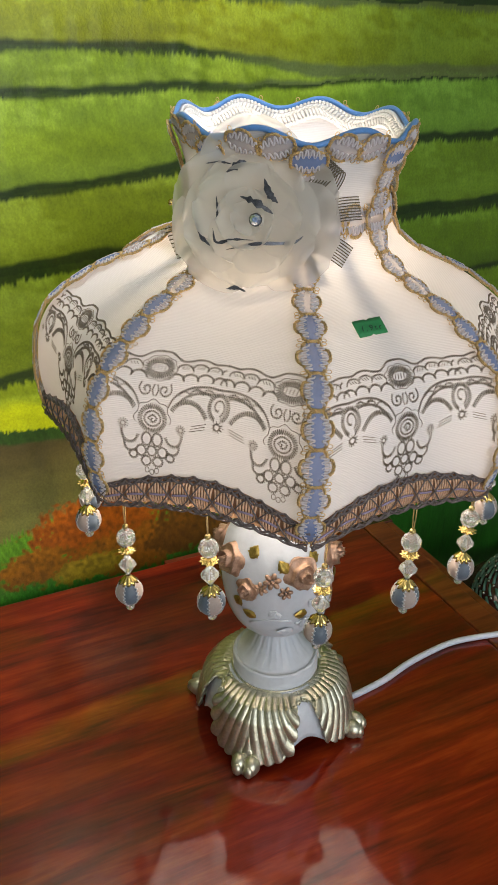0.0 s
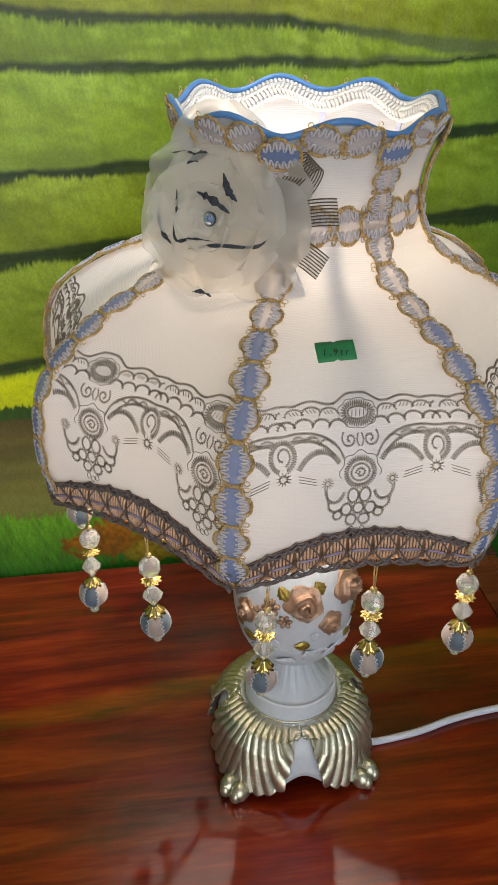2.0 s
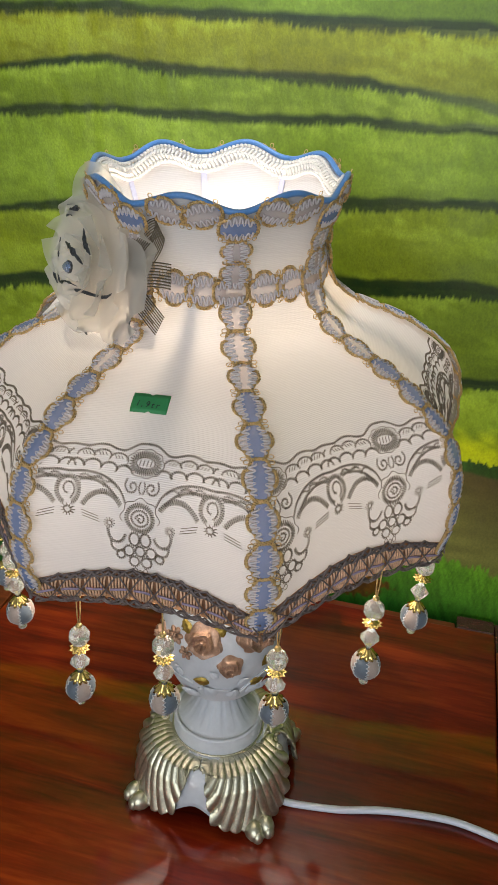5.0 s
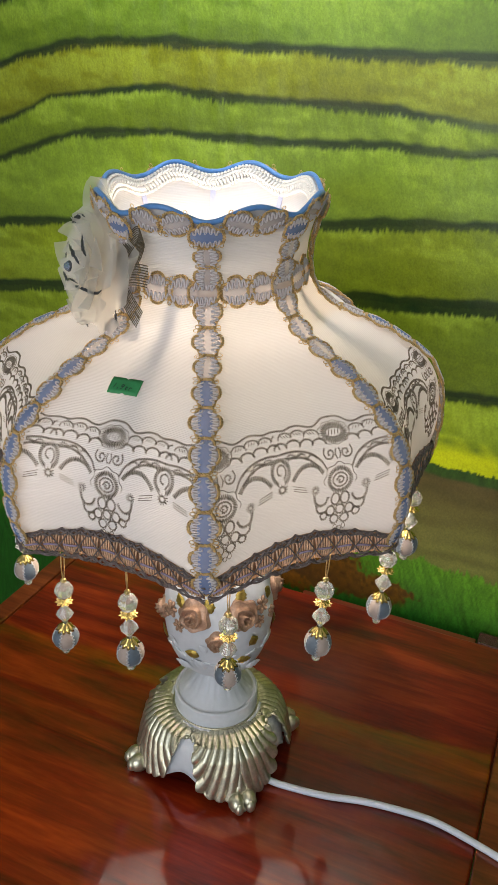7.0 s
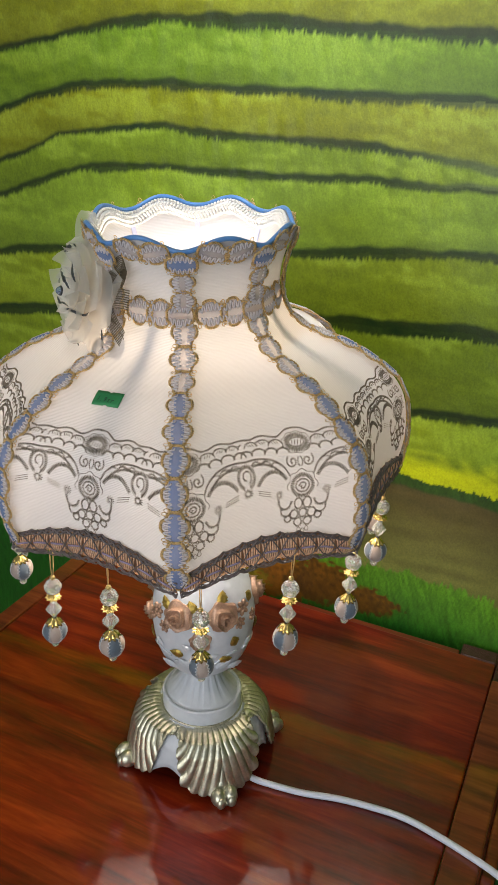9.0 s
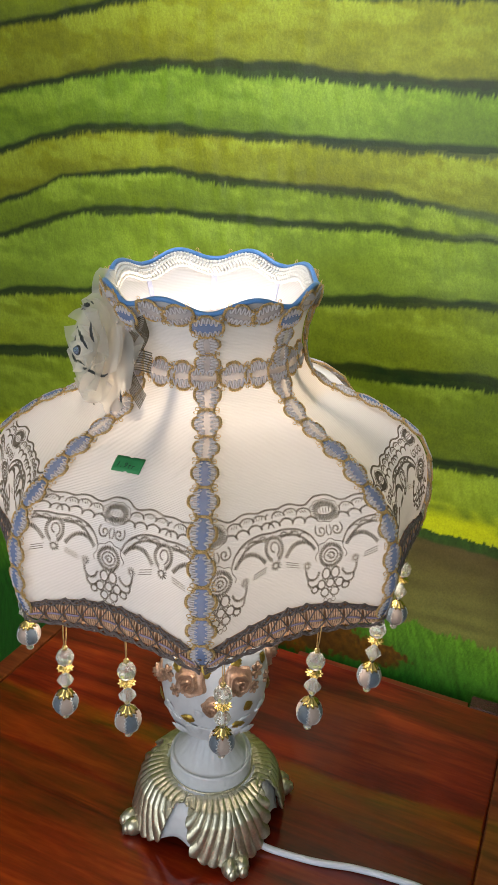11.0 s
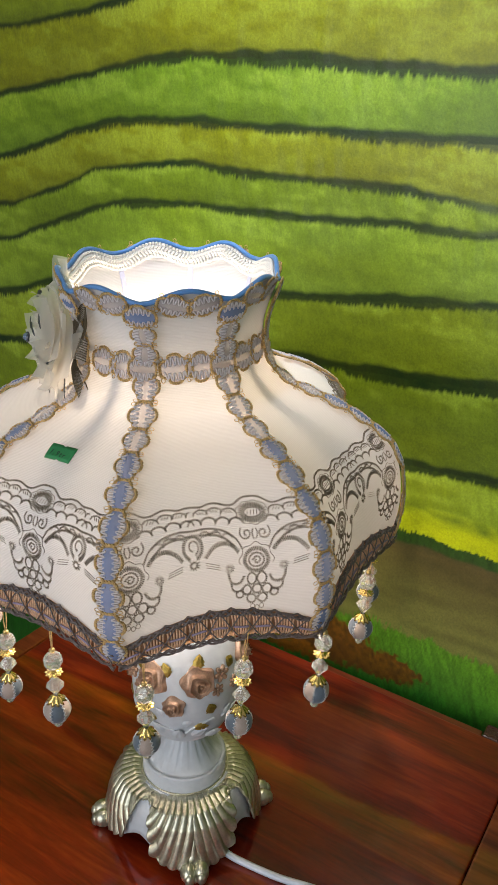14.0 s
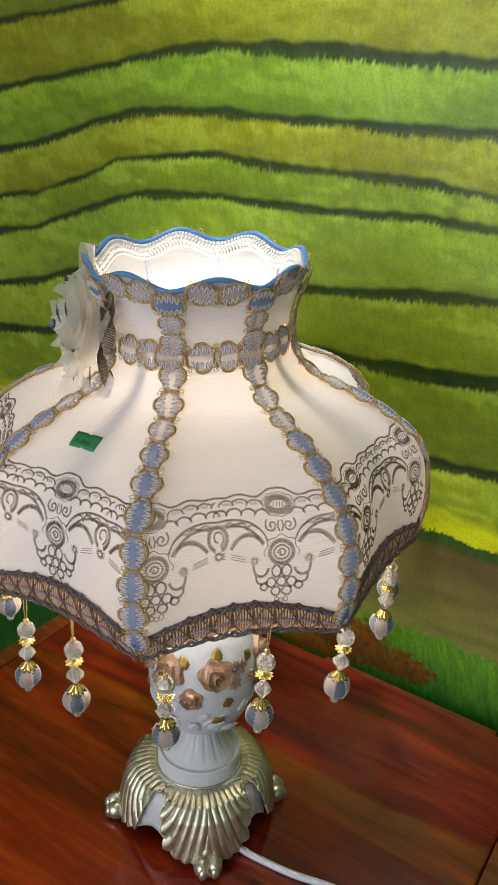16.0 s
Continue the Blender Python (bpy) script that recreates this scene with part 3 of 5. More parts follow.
def acanthus(lobe):
    """One leaf lobe of the foot: its flutes wrap round the shields beside it and end in curled tips."""
    rows, cols = 64, 161
    verts = []
    for i in range(rows):
        s = i / (rows - 1)
        gap = 0.4 if s < 0.33 else 0.4 + 7.0 * min(1, (s - 0.33) / 0.05) ** 0.5 + 7.5 * max(0, (s - 0.38) / 0.62) ** 1.1
        for j in range(cols):
            a = -1 + 2 * j / (cols - 1)
            away = radians(45 - abs(a) * (45 - gap)) * 0.060
            run = (s - 0.36) * 0.085
            flow = math.hypot(away, run * math.exp(-away / 0.013)) if run < 0 else away + 0.34 * run * math.exp(-away / 0.045)
            ridge = abs(math.sin(math.pi * flow / 0.0062)) ** 0.75
            end = (0.96 - 0.12 * abs(a) ** 4) * (0.965 + 0.035 * ridge)
            q = s * end
            r, z = foot_profile(q)
            tip = max(0, (abs(a) - 0.80) / 0.20) * min(1, max(0, (s - 0.33) * 6))
            depth = 0.0029 * min(1, 0.2 + 1.8 * s) * (ridge - 0.6) + 0.0018 * tip
            square = 1.0 + 0.055 * q * (1 - abs(a) ** 1.6) - 0.012 * q
            ang = radians(FOOT_AZ + 90 * lobe + a * (45 - gap) + math.copysign(2.2, a) * tip * ridge)
            r = (r + depth) * square
            verts.append((r * math.cos(ang), r * math.sin(ang), z + 0.5 * depth))
    return mesh_of("acanthus_leaf", verts, grid_faces(rows, cols))


def scroll_toe(verts, faces):
    """A curled toe with two rolled lobes and a bead over it."""
    for side in (-1, 1):
        ball(verts, faces, (0.0045, side * 0.0052, 0.0085), (0.0088, 0.0068, 0.0085), 8, 12)
        ball(verts, faces, (0.0110, side * 0.0048, 0.0075), (0.0040, 0.0044, 0.0060), 6, 10)
    ball(verts, faces, (-0.006, 0, 0.016), (0.0095, 0.0085, 0.0085), 8, 12)
    ball(verts, faces, (0.002, 0, 0.0045), (0.010, 0.0095, 0.0045), 8, 12)


toe_v, toe_f = [], []
scroll_toe(toe_v, toe_f)
toe_mesh = mesh_of("toe", toe_v, toe_f)
for k in range(4):
    leaf = part("acanthus_leaf", acanthus(k), M_GOLD, lamp, "fluted champagne-gold acanthus leaf")
    mod = leaf.modifiers.new("thick", "SOLIDIFY")
    mod.thickness, mod.offset = 0.0022, -1
    az = radians(FOOT_AZ + 90 * k)
    part("toe", toe_mesh, M_GOLD, lamp, "", pose(0.0735 * math.cos(az), 0.0735 * math.sin(az), 0.0, 0, 0, FOOT_AZ + 90 * k) @ Matrix.Scale(1.12, 4))


def cartouche(k):
    """The white shield between two leaves, arched at the bottom."""
    rows, cols = 14, 25
    verts = []
    for i in range(rows):
        for j in range(cols):
            a = -1 + 2 * j / (cols - 1)
            end = 0.74 + 0.20 * abs(a) ** 1.7
            s = 0.12 + (end - 0.12) * i / (rows - 1)
            r, z = foot_profile(s)
            ang = radians(FOOT_AZ + 45 + 90 * k + 20 * a)
            r = r * 0.94 - 0.0015
            verts.append((r * math.cos(ang), r * math.sin(ang), z))
    return mesh_of("cartouche", verts, grid_faces(rows, cols))


for k in range(4):
    shield = part("cartouche", cartouche(k), M_PORCELAIN, lamp, "smooth white shield between the leaves")
    mod = shield.modifiers.new("thick", "SOLIDIFY")
    mod.thickness, mod.offset = 0.002, -1

collar_profile = [(0.0, 0.055), (0.0405, 0.055), (0.0412, 0.0605), (0.0408, 0.0615), (0.0397, 0.0618), (0.0397, 0.0626), (0.0397, 0.0765), (0.0396, 0.0778), (0.0390, 0.0787), (0.0380, 0.0790), (0.0370, 0.0787), (0.0364, 0.0780), (0.0358, 0.0779), (0.0340, 0.0795), (0.0270, 0.0870), (0.0215, 0.0955), (0.0180, 0.1030), (0.0170, 0.1075), (0.0185, 0.1110)]
cv, cf = [], []
STEPS = 96
for r, z in collar_profile:
    for k in range(STEPS):
        a = 2 * math.pi * k / STEPS
        groove = 0.0011 * math.exp(-((math.sin(a * 8) / 0.22) ** 2)) if 0.081 < z < 0.106 else 0.0
        cv.append(((r - groove) * math.cos(a), (r - groove) * math.sin(a), z))
for i in range(len(collar_profile) - 1):
    for k in range(STEPS):
        j = (k + 1) % STEPS
        cf.append((i * STEPS + k, i * STEPS + j, (i + 1) * STEPS + j, (i + 1) * STEPS + k))
part("collar", mesh_of("collar", cv, cf), M_PORCELAIN, lamp, "matt white fluted neck on a round collar")
lv, lf = [], []
tube(lv, lf, [(0.0406 * math.cos(a), 0.0406 * math.sin(a), 0.0622) for a in np.linspace(0, 2 * math.pi, 72, endpoint=False)], 0.0011, 6, True)
part("collar_ring", mesh_of("collar_ring", lv, lf), M_GOLD, lamp)

VASE = smooth_line([(0.0185, 0.109), (0.024, 0.1125), (0.0345, 0.120), (0.0435, 0.136), (0.0480, 0.156), (0.0495, 0.175), (0.0480, 0.191), (0.0440, 0.206), (0.0360, 0.219), (0.0265, 0.228), (0.0200, 0.233), (0.0180, 0.240)], 5)
vase_v, vase_f = lathe([tuple(p) for p in VASE], 72)
part("vase_body", mesh_of("vase_body", vase_v, vase_f), M_PORCELAIN, lamp, "white vase body with raised roses")
VASE_Z, VASE_R = [p[1] for p in VASE], [p[0] for p in VASE]


def vase_frame(az, z):
    """A place on the vase with its tangent, up and outward axes."""
    r = float(np.interp(z, VASE_Z, VASE_R))
    dr = float(np.interp(z + 0.003, VASE_Z, VASE_R) - np.interp(z - 0.003, VASE_Z, VASE_R)) / 0.006
    a = radians(az)
    out = Vector((math.cos(a), math.sin(a), -dr)).normalized()
    side = Vector((-math.sin(a), math.cos(a), 0))
    up = out.cross(side)
    m = Matrix((side, up, out)).transposed().to_4x4()
    m.translation = (r * math.cos(a), r * math.sin(a), z)
    return m


def rose_mesh(radius):
    """A full-blown rose in relief: petals wound in a spiral, drooping at the rim."""
    rings, steps = 44, 60
    verts = [(0, 0, 0.62 * radius)]
    for i in range(1, rings + 1):
        q = i / rings
        for k in range(steps):
            a = 2 * math.pi * k / steps
            turn = 3.2 * q**0.8 - a / (2 * math.pi) + 0.10 * math.sin(3 * a + 2)
            saw = turn - math.floor(turn)
            lobes = 1 + 0.09 * q * math.sin(5 * a + 6 * q)
            lip = saw**2.2 if saw < 0.88 else (1 - saw) / 0.12
            h = 0.50 * (1 - q**2.0) + 0.52 * lip * (1 - 0.45 * q) - 0.14 * q**5
            verts.append((radius * q * lobes * math.cos(a), radius * q * lobes * math.sin(a), radius * h))
    faces = [(0, 1 + k, 1 + (k + 1) % steps) for k in range(steps)]
    for i in range(rings - 1):
        for k in range(steps):
            m = (k + 1) % steps
            faces.append((1 + i * steps + k, 1 + (i + 1) * steps + k, 1 + (i + 1) * steps + m, 1 + i * steps + m))
    return mesh_of("rose", verts, faces)


def blossom_mesh(radius):
    """A flat five- or six-petalled flower with a raised eye."""
    v, f = [], []
    for k in range(6):
        a = k * math.pi / 3
        ball(v, f, (0.62 * radius * math.cos(a), 0.62 * radius * math.sin(a), 0.10 * radius), (0.44 * radius, 0.30 * radius, 0.26 * radius), 6, 8, ((math.cos(a), math.sin(a), 0), (-math.sin(a), math.cos(a), 0), (0, 0, 1)))
    ball(v, f, (0, 0, 0.25 * radius), (0.22 * radius, 0.22 * radius, 0.2 * radius), 6, 8)
    return mesh_of("blossom", v, f)


def leaf_mesh(length):
    """A pointed veined leaf in relief."""
    rows, cols = 11, 9
    verts = []
    for i in range(rows):
        t = i / (rows - 1)
        wide = 0.36 * length * math.sin(math.pi * min(1, t**0.8)) * (1 + 0.18 * math.sin(t * 26)) + 0.0003
        for j in range(cols):
            u = -1 + 2 * j / (cols - 1)
            h = length * (0.16 * (1 - u * u) - 0.08 * math.exp(-((u / 0.16) ** 2)) + 0.03 * math.sin(t * 24 - abs(u) * 5)) * math.sin(math.pi * (0.1 + 0.85 * t))
            verts.append((u * wide, length * t, h))
    return mesh_of("leaf", verts, grid_faces(rows, cols))


big_rose, small_rose, blossom, small_blossom, leaf_long, leaf_short = rose_mesh(0.0158), rose_mesh(0.0115), blossom_mesh(0.0078), blossom_mesh(0.0062), leaf_mesh(0.0135), leaf_mesh(0.0105)
for az, z, me, spin in ((-94, 0.193, big_rose, 20), (-43, 0.195, big_rose, 80), (-69, 0.171, small_rose, 0), (-176, 0.196, big_rose, 140), (-150, 0.176, small_rose, 60), (135, 0.193, big_rose, 10), (95, 0.194, big_rose, 100), (113, 0.171, small_rose, 30), (30, 0.194, big_rose, 200), (55, 0.174, small_rose, 30)):
    part("rose", me, M_ROSE, lamp, "raised copper-pink rose", vase_frame(az, z) @ pose(0, 0, -0.002, 0, 0, spin))
for az, z, me, spin in ((-17, 0.197, blossom, 5), (-23, 0.183, small_blossom, 30), (-125, 0.189, blossom, 15), (-136, 0.181, small_blossom, 40), (-112, 0.178, small_blossom, 10), (0, 0.182, small_blossom, 20), (160, 0.186, blossom, 0), (75, 0.190, blossom, 0)):
    part("blossom", me, M_ROSE, lamp, "small raised copper-pink blossom", vase_frame(az, z) @ pose(0, 0, 0, 0, 0, spin))
for az, z, me, spin in ((-76, 0.199, leaf_long, 25), (-44, 0.206, leaf_long, -10), (2, 0.198, leaf_long, 35), (-110, 0.196, leaf_long, 30), (-150, 0.205, leaf_long, -20), (-28, 0.160, leaf_long, 20), (-60, 0.150, leaf_short, -60), (-80, 0.158, leaf_short, 40), (-88, 0.152, leaf_long, 80), (-48, 0.146, leaf_long, -85), (-118, 0.150, leaf_short, 25), (-128, 0.152, leaf_short, -40), (-142, 0.148, leaf_long, 60), (-165, 0.156, leaf_long, -30), (-12, 0.152, leaf_short, -40), (20, 0.160, leaf_long, 40), (60, 0.200, leaf_long, 0), (115, 0.2, leaf_long, 20), (150, 0.155, leaf_long, 40), (85, 0.155, leaf_long, -40)):
    part("leaf", me, M_LEAFGOLD if z > 0.165 else M_PORCELAIN, lamp, "raised gilt leaf" if z > 0.165 else "raised white leaf", vase_frame(az, z) @ pose(0, 0, 0.0005, 0, 0, spin))
for az0, az1, z0, z1 in ((-100, -58, 0.142, 0.137), (-60, -25, 0.136, 0.152), (-150, -105, 0.140, 0.146), (-15, 40, 0.150, 0.14)):
    v, f = [], []
    stem = []
    for t in np.linspace(0, 1, 14):
        m = vase_frame(az0 + (az1 - az0) * t, z0 + (z1 - z0) * t + 0.005 * math.sin(t * math.pi))
        stem.append(m.translation + m.to_3x3().col[2] * 0.0006)
    tube(v, f, stem, 0.0011, 6)
    part("stem", mesh_of("stem", v, f), M_PORCELAIN, lamp, "raised curling white stem")
for k in range(5):
    part("pale_leaf", leaf_mesh(0.017), M_PORCELAIN, lamp, "raised white leaf with gilt rim", vase_frame(-100 + 17 * k, 0.131 + 0.004 * (k % 2)) @ pose(0, 0, 0.0004, 0, 0, 70 - 40 * k))

sv, sf = lathe([(0.0, 0.236), (0.019, 0.236), (0.019, 0.243), (0.010, 0.248), (0.010, 0.318), (0.017, 0.324), (0.0185, 0.332), (0.0185, 0.362), (0.0175, 0.364), (0.0, 0.364)], 32)
part("socket", mesh_of("socket", sv, sf), M_BRASS, lamp, "brass lamp holder on a stem")
bv, bf = lathe([(0.0, 0.440), (0.008, 0.4385), (0.018, 0.433), (0.026, 0.422), (0.029, 0.408), (0.027, 0.394), (0.020, 0.380), (0.0145, 0.370), (0.0140, 0.3645)], 32)
bulb = part("bulb", mesh_of("bulb", bv, bf), M_BULB, lamp, "glowing warm-white bulb")
bulb.visible_shadow = False

# ---- the lamp: shade ----
SHADE = pose(-0.0052, -0.0035, 0.345 + 0.0135, 4.4) @ pose(0, 0, -0.345, 0, 0, -1.3)
shade = thing("lamp_shade", "white ribbed-fabric bell lampshade with eight lace-trimmed panels", "lampshade", SHADE)
PROFILE = smooth_line([(0.0875, 0.5460), (0.0850, 0.5350), (0.0775, 0.5180), (0.0710, 0.4990), (0.0690, 0.4855), (0.0695, 0.4755), (0.0740, 0.4610), (0.0872, 0.4465), (0.1080, 0.4362), (0.1298, 0.4268), (0.1475, 0.4160), (0.1647, 0.4025), (0.1755, 0.3850), (0.1798, 0.3630), (0.1800, 0.3420), (0.1765, 0.3230), (0.1730, 0.3090), (0.1710, 0.2980)], 8)
PR, PZ = np.array([p[0] for p in PROFILE]), np.array([p[1] for p in PROFILE])
ARC = np.concatenate([[0], np.cumsum(np.hypot(np.diff(PR), np.diff(PZ)))])
COS8, TAN8 = math.cos(radians(22.5)), math.tan(radians(22.5))


def arc_at(z):
    """Length along the profile at a height."""
    return float(np.interp(-z, -PZ, ARC))


def on_panel(k, delta, arc, lift=0.0):
    """A point of panel k: delta degrees from its middle, arc metres down the profile, lifted off the cloth."""
    r, z = float(np.interp(arc, ARC, PR)), float(np.interp(arc, ARC, PZ))
    r2, z2 = float(np.interp(arc + 0.004, ARC, PR)), float(np.interp(arc + 0.004, ARC, PZ))
    r1, z1 = float(np.interp(arc - 0.004, ARC, PR)), float(np.interp(arc - 0.004, ARC, PZ))
    nr, nz = -(z2 - z1), (r2 - r1)
    size = math.hypot(nr, nz) or 1.0
    flat = COS8 / math.cos(radians(delta))
    f = flat + (1 - flat) * float(np.interp(z, (0.315, 0.350, 0.420, 0.440, 0.470), (-0.15, -0.48, -0.46, -0.25, 0.25)))
    a = radians(-90 + 45 * k + delta)
    mid = radians(-90 + 45 * k + 0.3 * delta)
    r *= f
    x, y = r * math.cos(a) + lift * nr / size * math.cos(mid), r * math.sin(a) + lift * nr / size * math.sin(mid)
    return np.array((x, y, z + lift * nz / size))


def on_cloth(k, u, arc, lift=0.0):
    """The same with the sideways place in metres from the panel's middle."""
    r = float(np.interp(arc, ARC, PR)) * COS8 * 1.015
    return on_panel(k, math.degrees(math.atan2(u, r)), arc, lift)


def rim_height(delta):
    return 0.5220 + 0.0080 * math.cos(radians(delta * 4)) ** 2


def hem_height(delta):
    return 0.3325 - 0.0133 * (abs(delta) / 22.5) ** 2


def panel_mesh(k):
    rows, cols = 56, 25
    verts, uvs = [], []
    for i in range(rows):
        for j in range(cols):
            d = -22.5 + 45 * j / (cols - 1)
            a0, a1 = arc_at(rim_height(d)), arc_at(hem_height(d) - 0.006)
            arc = a0 + (a1 - a0) * i / (rows - 1)
            verts.append(on_panel(k, d, arc))
            uvs.append((radians(d) * 0.15, arc))
    me = mesh_of("panel", verts, grid_faces(rows, cols))
    layer = me.uv_layers.new(name="UVMap")
    for loop in me.loops:
        layer.data[loop.index].uv = uvs[loop.vertex_index]
    return me


for k in range(8):
    part("panel", panel_mesh(k), M_FABRIC, shade)


def frame_on(k, delta, arc, lift=0.0, spin=0.0):
    """Axes on the cloth: x sideways, y up along it, z outwards."""
    p = Vector(on_panel(k, delta, arc, lift))
    up = Vector(on_panel(k, delta, arc - 0.003)) - Vector(on_panel(k, delta, arc + 0.003))
    a = radians(-90 + 45 * k + delta)
    side = Vector((-math.sin(a), math.cos(a), 0))
    up.normalize()
    out = side.cross(up).normalized()
    m = Matrix((side, up, out)).transposed().to_4x4()
    m.translation = p
    return m @ pose(0, 0, 0, 0, 0, spin)


# medallions of satin, serpentine cord and gold edging
HALF_OUTLINE = ((0.0, 1.0), (0.42, 0.96), (0.60, 0.72), (0.66, 0.50), (0.92, 0.42), (1.04, 0.10), (0.97, -0.22), (0.72, -0.42), (0.62, -0.62), (0.44, -0.93))
OUTLINE = smooth_line(list(HALF_OUTLINE) + [(0.0, -1.0)] + [(-x, y) for x, y in reversed(HALF_OUTLINE[1:])], 6, True)


def medallion_outline(a, wide, tall):
    t = (a / (2 * math.pi)) % 1.0 * len(OUTLINE)
    p, q = OUTLINE[int(t) % len(OUTLINE)], OUTLINE[(int(t) + 1) % len(OUTLINE)]
    f = t - int(t)
    return wide * (p[0] + (q[0] - p[0]) * f), tall * (p[1] + (q[1] - p[1]) * f)


def medallion_meshes(wide, tall, bend):
    """Pad, edging and serpentine cord, bent round the edge of the shade."""
    def drop(x, y, h):
        return (x, y, h - bend * abs(x) ** 1.3 * 4.0)

    verts, steps, rings = [drop(0, 0, 0.0022)], 40, 5
    for i in range(1, rings + 1):
        q = i / rings
        for k in range(steps):
            x, y = medallion_outline(2 * math.pi * k / steps, wide, tall)
            verts.append(drop(x * q, y * q, 0.0004 + 0.0018 * (1 - q**2.5)))
    faces = [(0, 1 + k, 1 + (k + 1) % steps) for k in range(steps)]
    for i in range(rings - 1):
        for k in range(steps):
            m = (k + 1) % steps
            faces.append((1 + i * steps + k, 1 + (i + 1) * steps + k, 1 + (i + 1) * steps + m, 1 + i * steps + m))
    pad = mesh_of("satin_pad", verts, faces)
    v, f = [], []
    for strand in (0.0, math.pi):
        line = []
        for k in range(112):
            a = 2 * math.pi * k / 112
            x, y = medallion_outline(a, wide, tall)
            tw = a * 20 + strand
            g = 1 + 0.055 * math.cos(tw)
            line.append(drop(x * g, y * g, 0.0011 + 0.00045 * math.sin(tw)))
        tube(v, f, line, 0.00066, 4, True)
    for sx in (-1, 1):
        for sy in (-1, 1):
            ring = [drop(sx * wide * 0.78 + 0.0016 * math.cos(a), sy * tall * 0.86 + 0.0012 * math.sin(a), 0.0006) for a in np.linspace(0, 2 * math.pi, 12, endpoint=False)]
            tube(v, f, ring, 0.00026, 4, True)
    edging = mesh_of("gold_edging", v, f)
    v, f = [], []
    turns = 5
    for side in (-1, 1):
        line = []
        for t in np.linspace(0, 1, turns * 12 + 1):
            y = (t * 2 - 1) * tall * 0.76
            reach = wide * 0.86 * math.sqrt(max(0.12, 1 - 1.15 * (y / tall) ** 2))
            s = math.sin(t * turns * 2 * math.pi + 0.6 * side)
            x = side * reach * (0.66 + 0.32 * (abs(s) ** 0.6) * (1 if s > 0 else -1))
            line.append(drop(x, y, 0.0022 - 0.0009 * (x / wide) ** 2))
        tube(v, f, line, 0.00064, 4)
    cord = mesh_of("serpentine_cord", v, f)
    verts = []
    for i in range(9):
        y = tall * (-0.95 + 1.9 * i / 8)
        for j in range(5):
            x = wide * 0.46 * (j - 2) / 2 * (0.72 + 0.28 * math.cos(math.pi * 0.5 * y / tall))
            verts.append(drop(x, y, 0.0006 + 0.0018 * (1 - abs(y / tall) ** 2.5) + 0.0003 * (1 - (j - 2) ** 2 / 4)))
    ribbon_core = mesh_of("satin_ribbon", verts, grid_faces(9, 5))
    return pad, edging, cord, ribbon_core


RIB_MED = medallion_meshes(0.0090, 0.0112, 0.065)
FLAT_MED = medallion_meshes(0.0094, 0.0108, 0.02)


def medallion(meshes, m, squeeze=1.0, tall=1.0, core=False):
    m = m @ Matrix.Diagonal((squeeze, tall, 1, 1))
    pad = part("medallion", meshes[0], M_PAD, shade, "sheer lavender-white satin medallion edged with gold cord", m)
    part("gold_edging", meshes[1], M_GOLDCORD, pad, "twisted gold cord")
    part("serpentine_cord", meshes[2], M_ZIG, pad, "pale lavender serpentine cord")
    if core:
        part("satin_ribbon", meshes[3], M_BLUE, pad, "blue satin ribbon under the cord")


WAIST_ARC, HEM_ARC = arc_at(0.4770), arc_at(0.3185)
COUNT_BELOW = 10
for k in range(8):
    for i in range(COUNT_BELOW):
        arc = WAIST_ARC + 0.0140 + (HEM_ARC - WAIST_ARC - 0.0230) * i / (COUNT_BELOW - 1)
        wobble = 5 * math.sin(2.3 * i + 1.7 * k)
        medallion(RIB_MED, frame_on(k, 22.5, arc, 0.0012, wobble), 0.97 + 0.07 * math.sin(i * 1.9 + k), 0.97 + 0.04 * math.sin(i * 2.7 + 2 * k), i > 2)
    for i, z in enumerate((0.5010, 0.4865)):
        medallion(FLAT_MED, frame_on(k, 22.5, arc_at(z), 0.0018, 4 * (-1) ** (i + k)), 0.88 + 0.05 * math.sin(k), 0.76)
    medallion(FLAT_MED, frame_on(k, 22.5, arc_at(0.5155), 0.0020, 90), 0.92, 1.0, True)
    medallion(FLAT_MED, frame_on(k, 22.5 - 2.0, arc_at(0.4755), 0.0022, 90), 0.98, 0.90)
    for i, d in enumerate((-7.0, 8.0)):
        medallion(FLAT_MED, frame_on(k, d, arc_at(rim_height(d) - 0.0060), 0.0016, 90 + (-16 if d < 0 else 16)), 0.88, 1.04)
        medallion(FLAT_MED, frame_on(k, d + 0.3, arc_at(0.4750), 0.0014, 90 + 5 * math.sin(k + i * 2)), 1.02, 1.02)

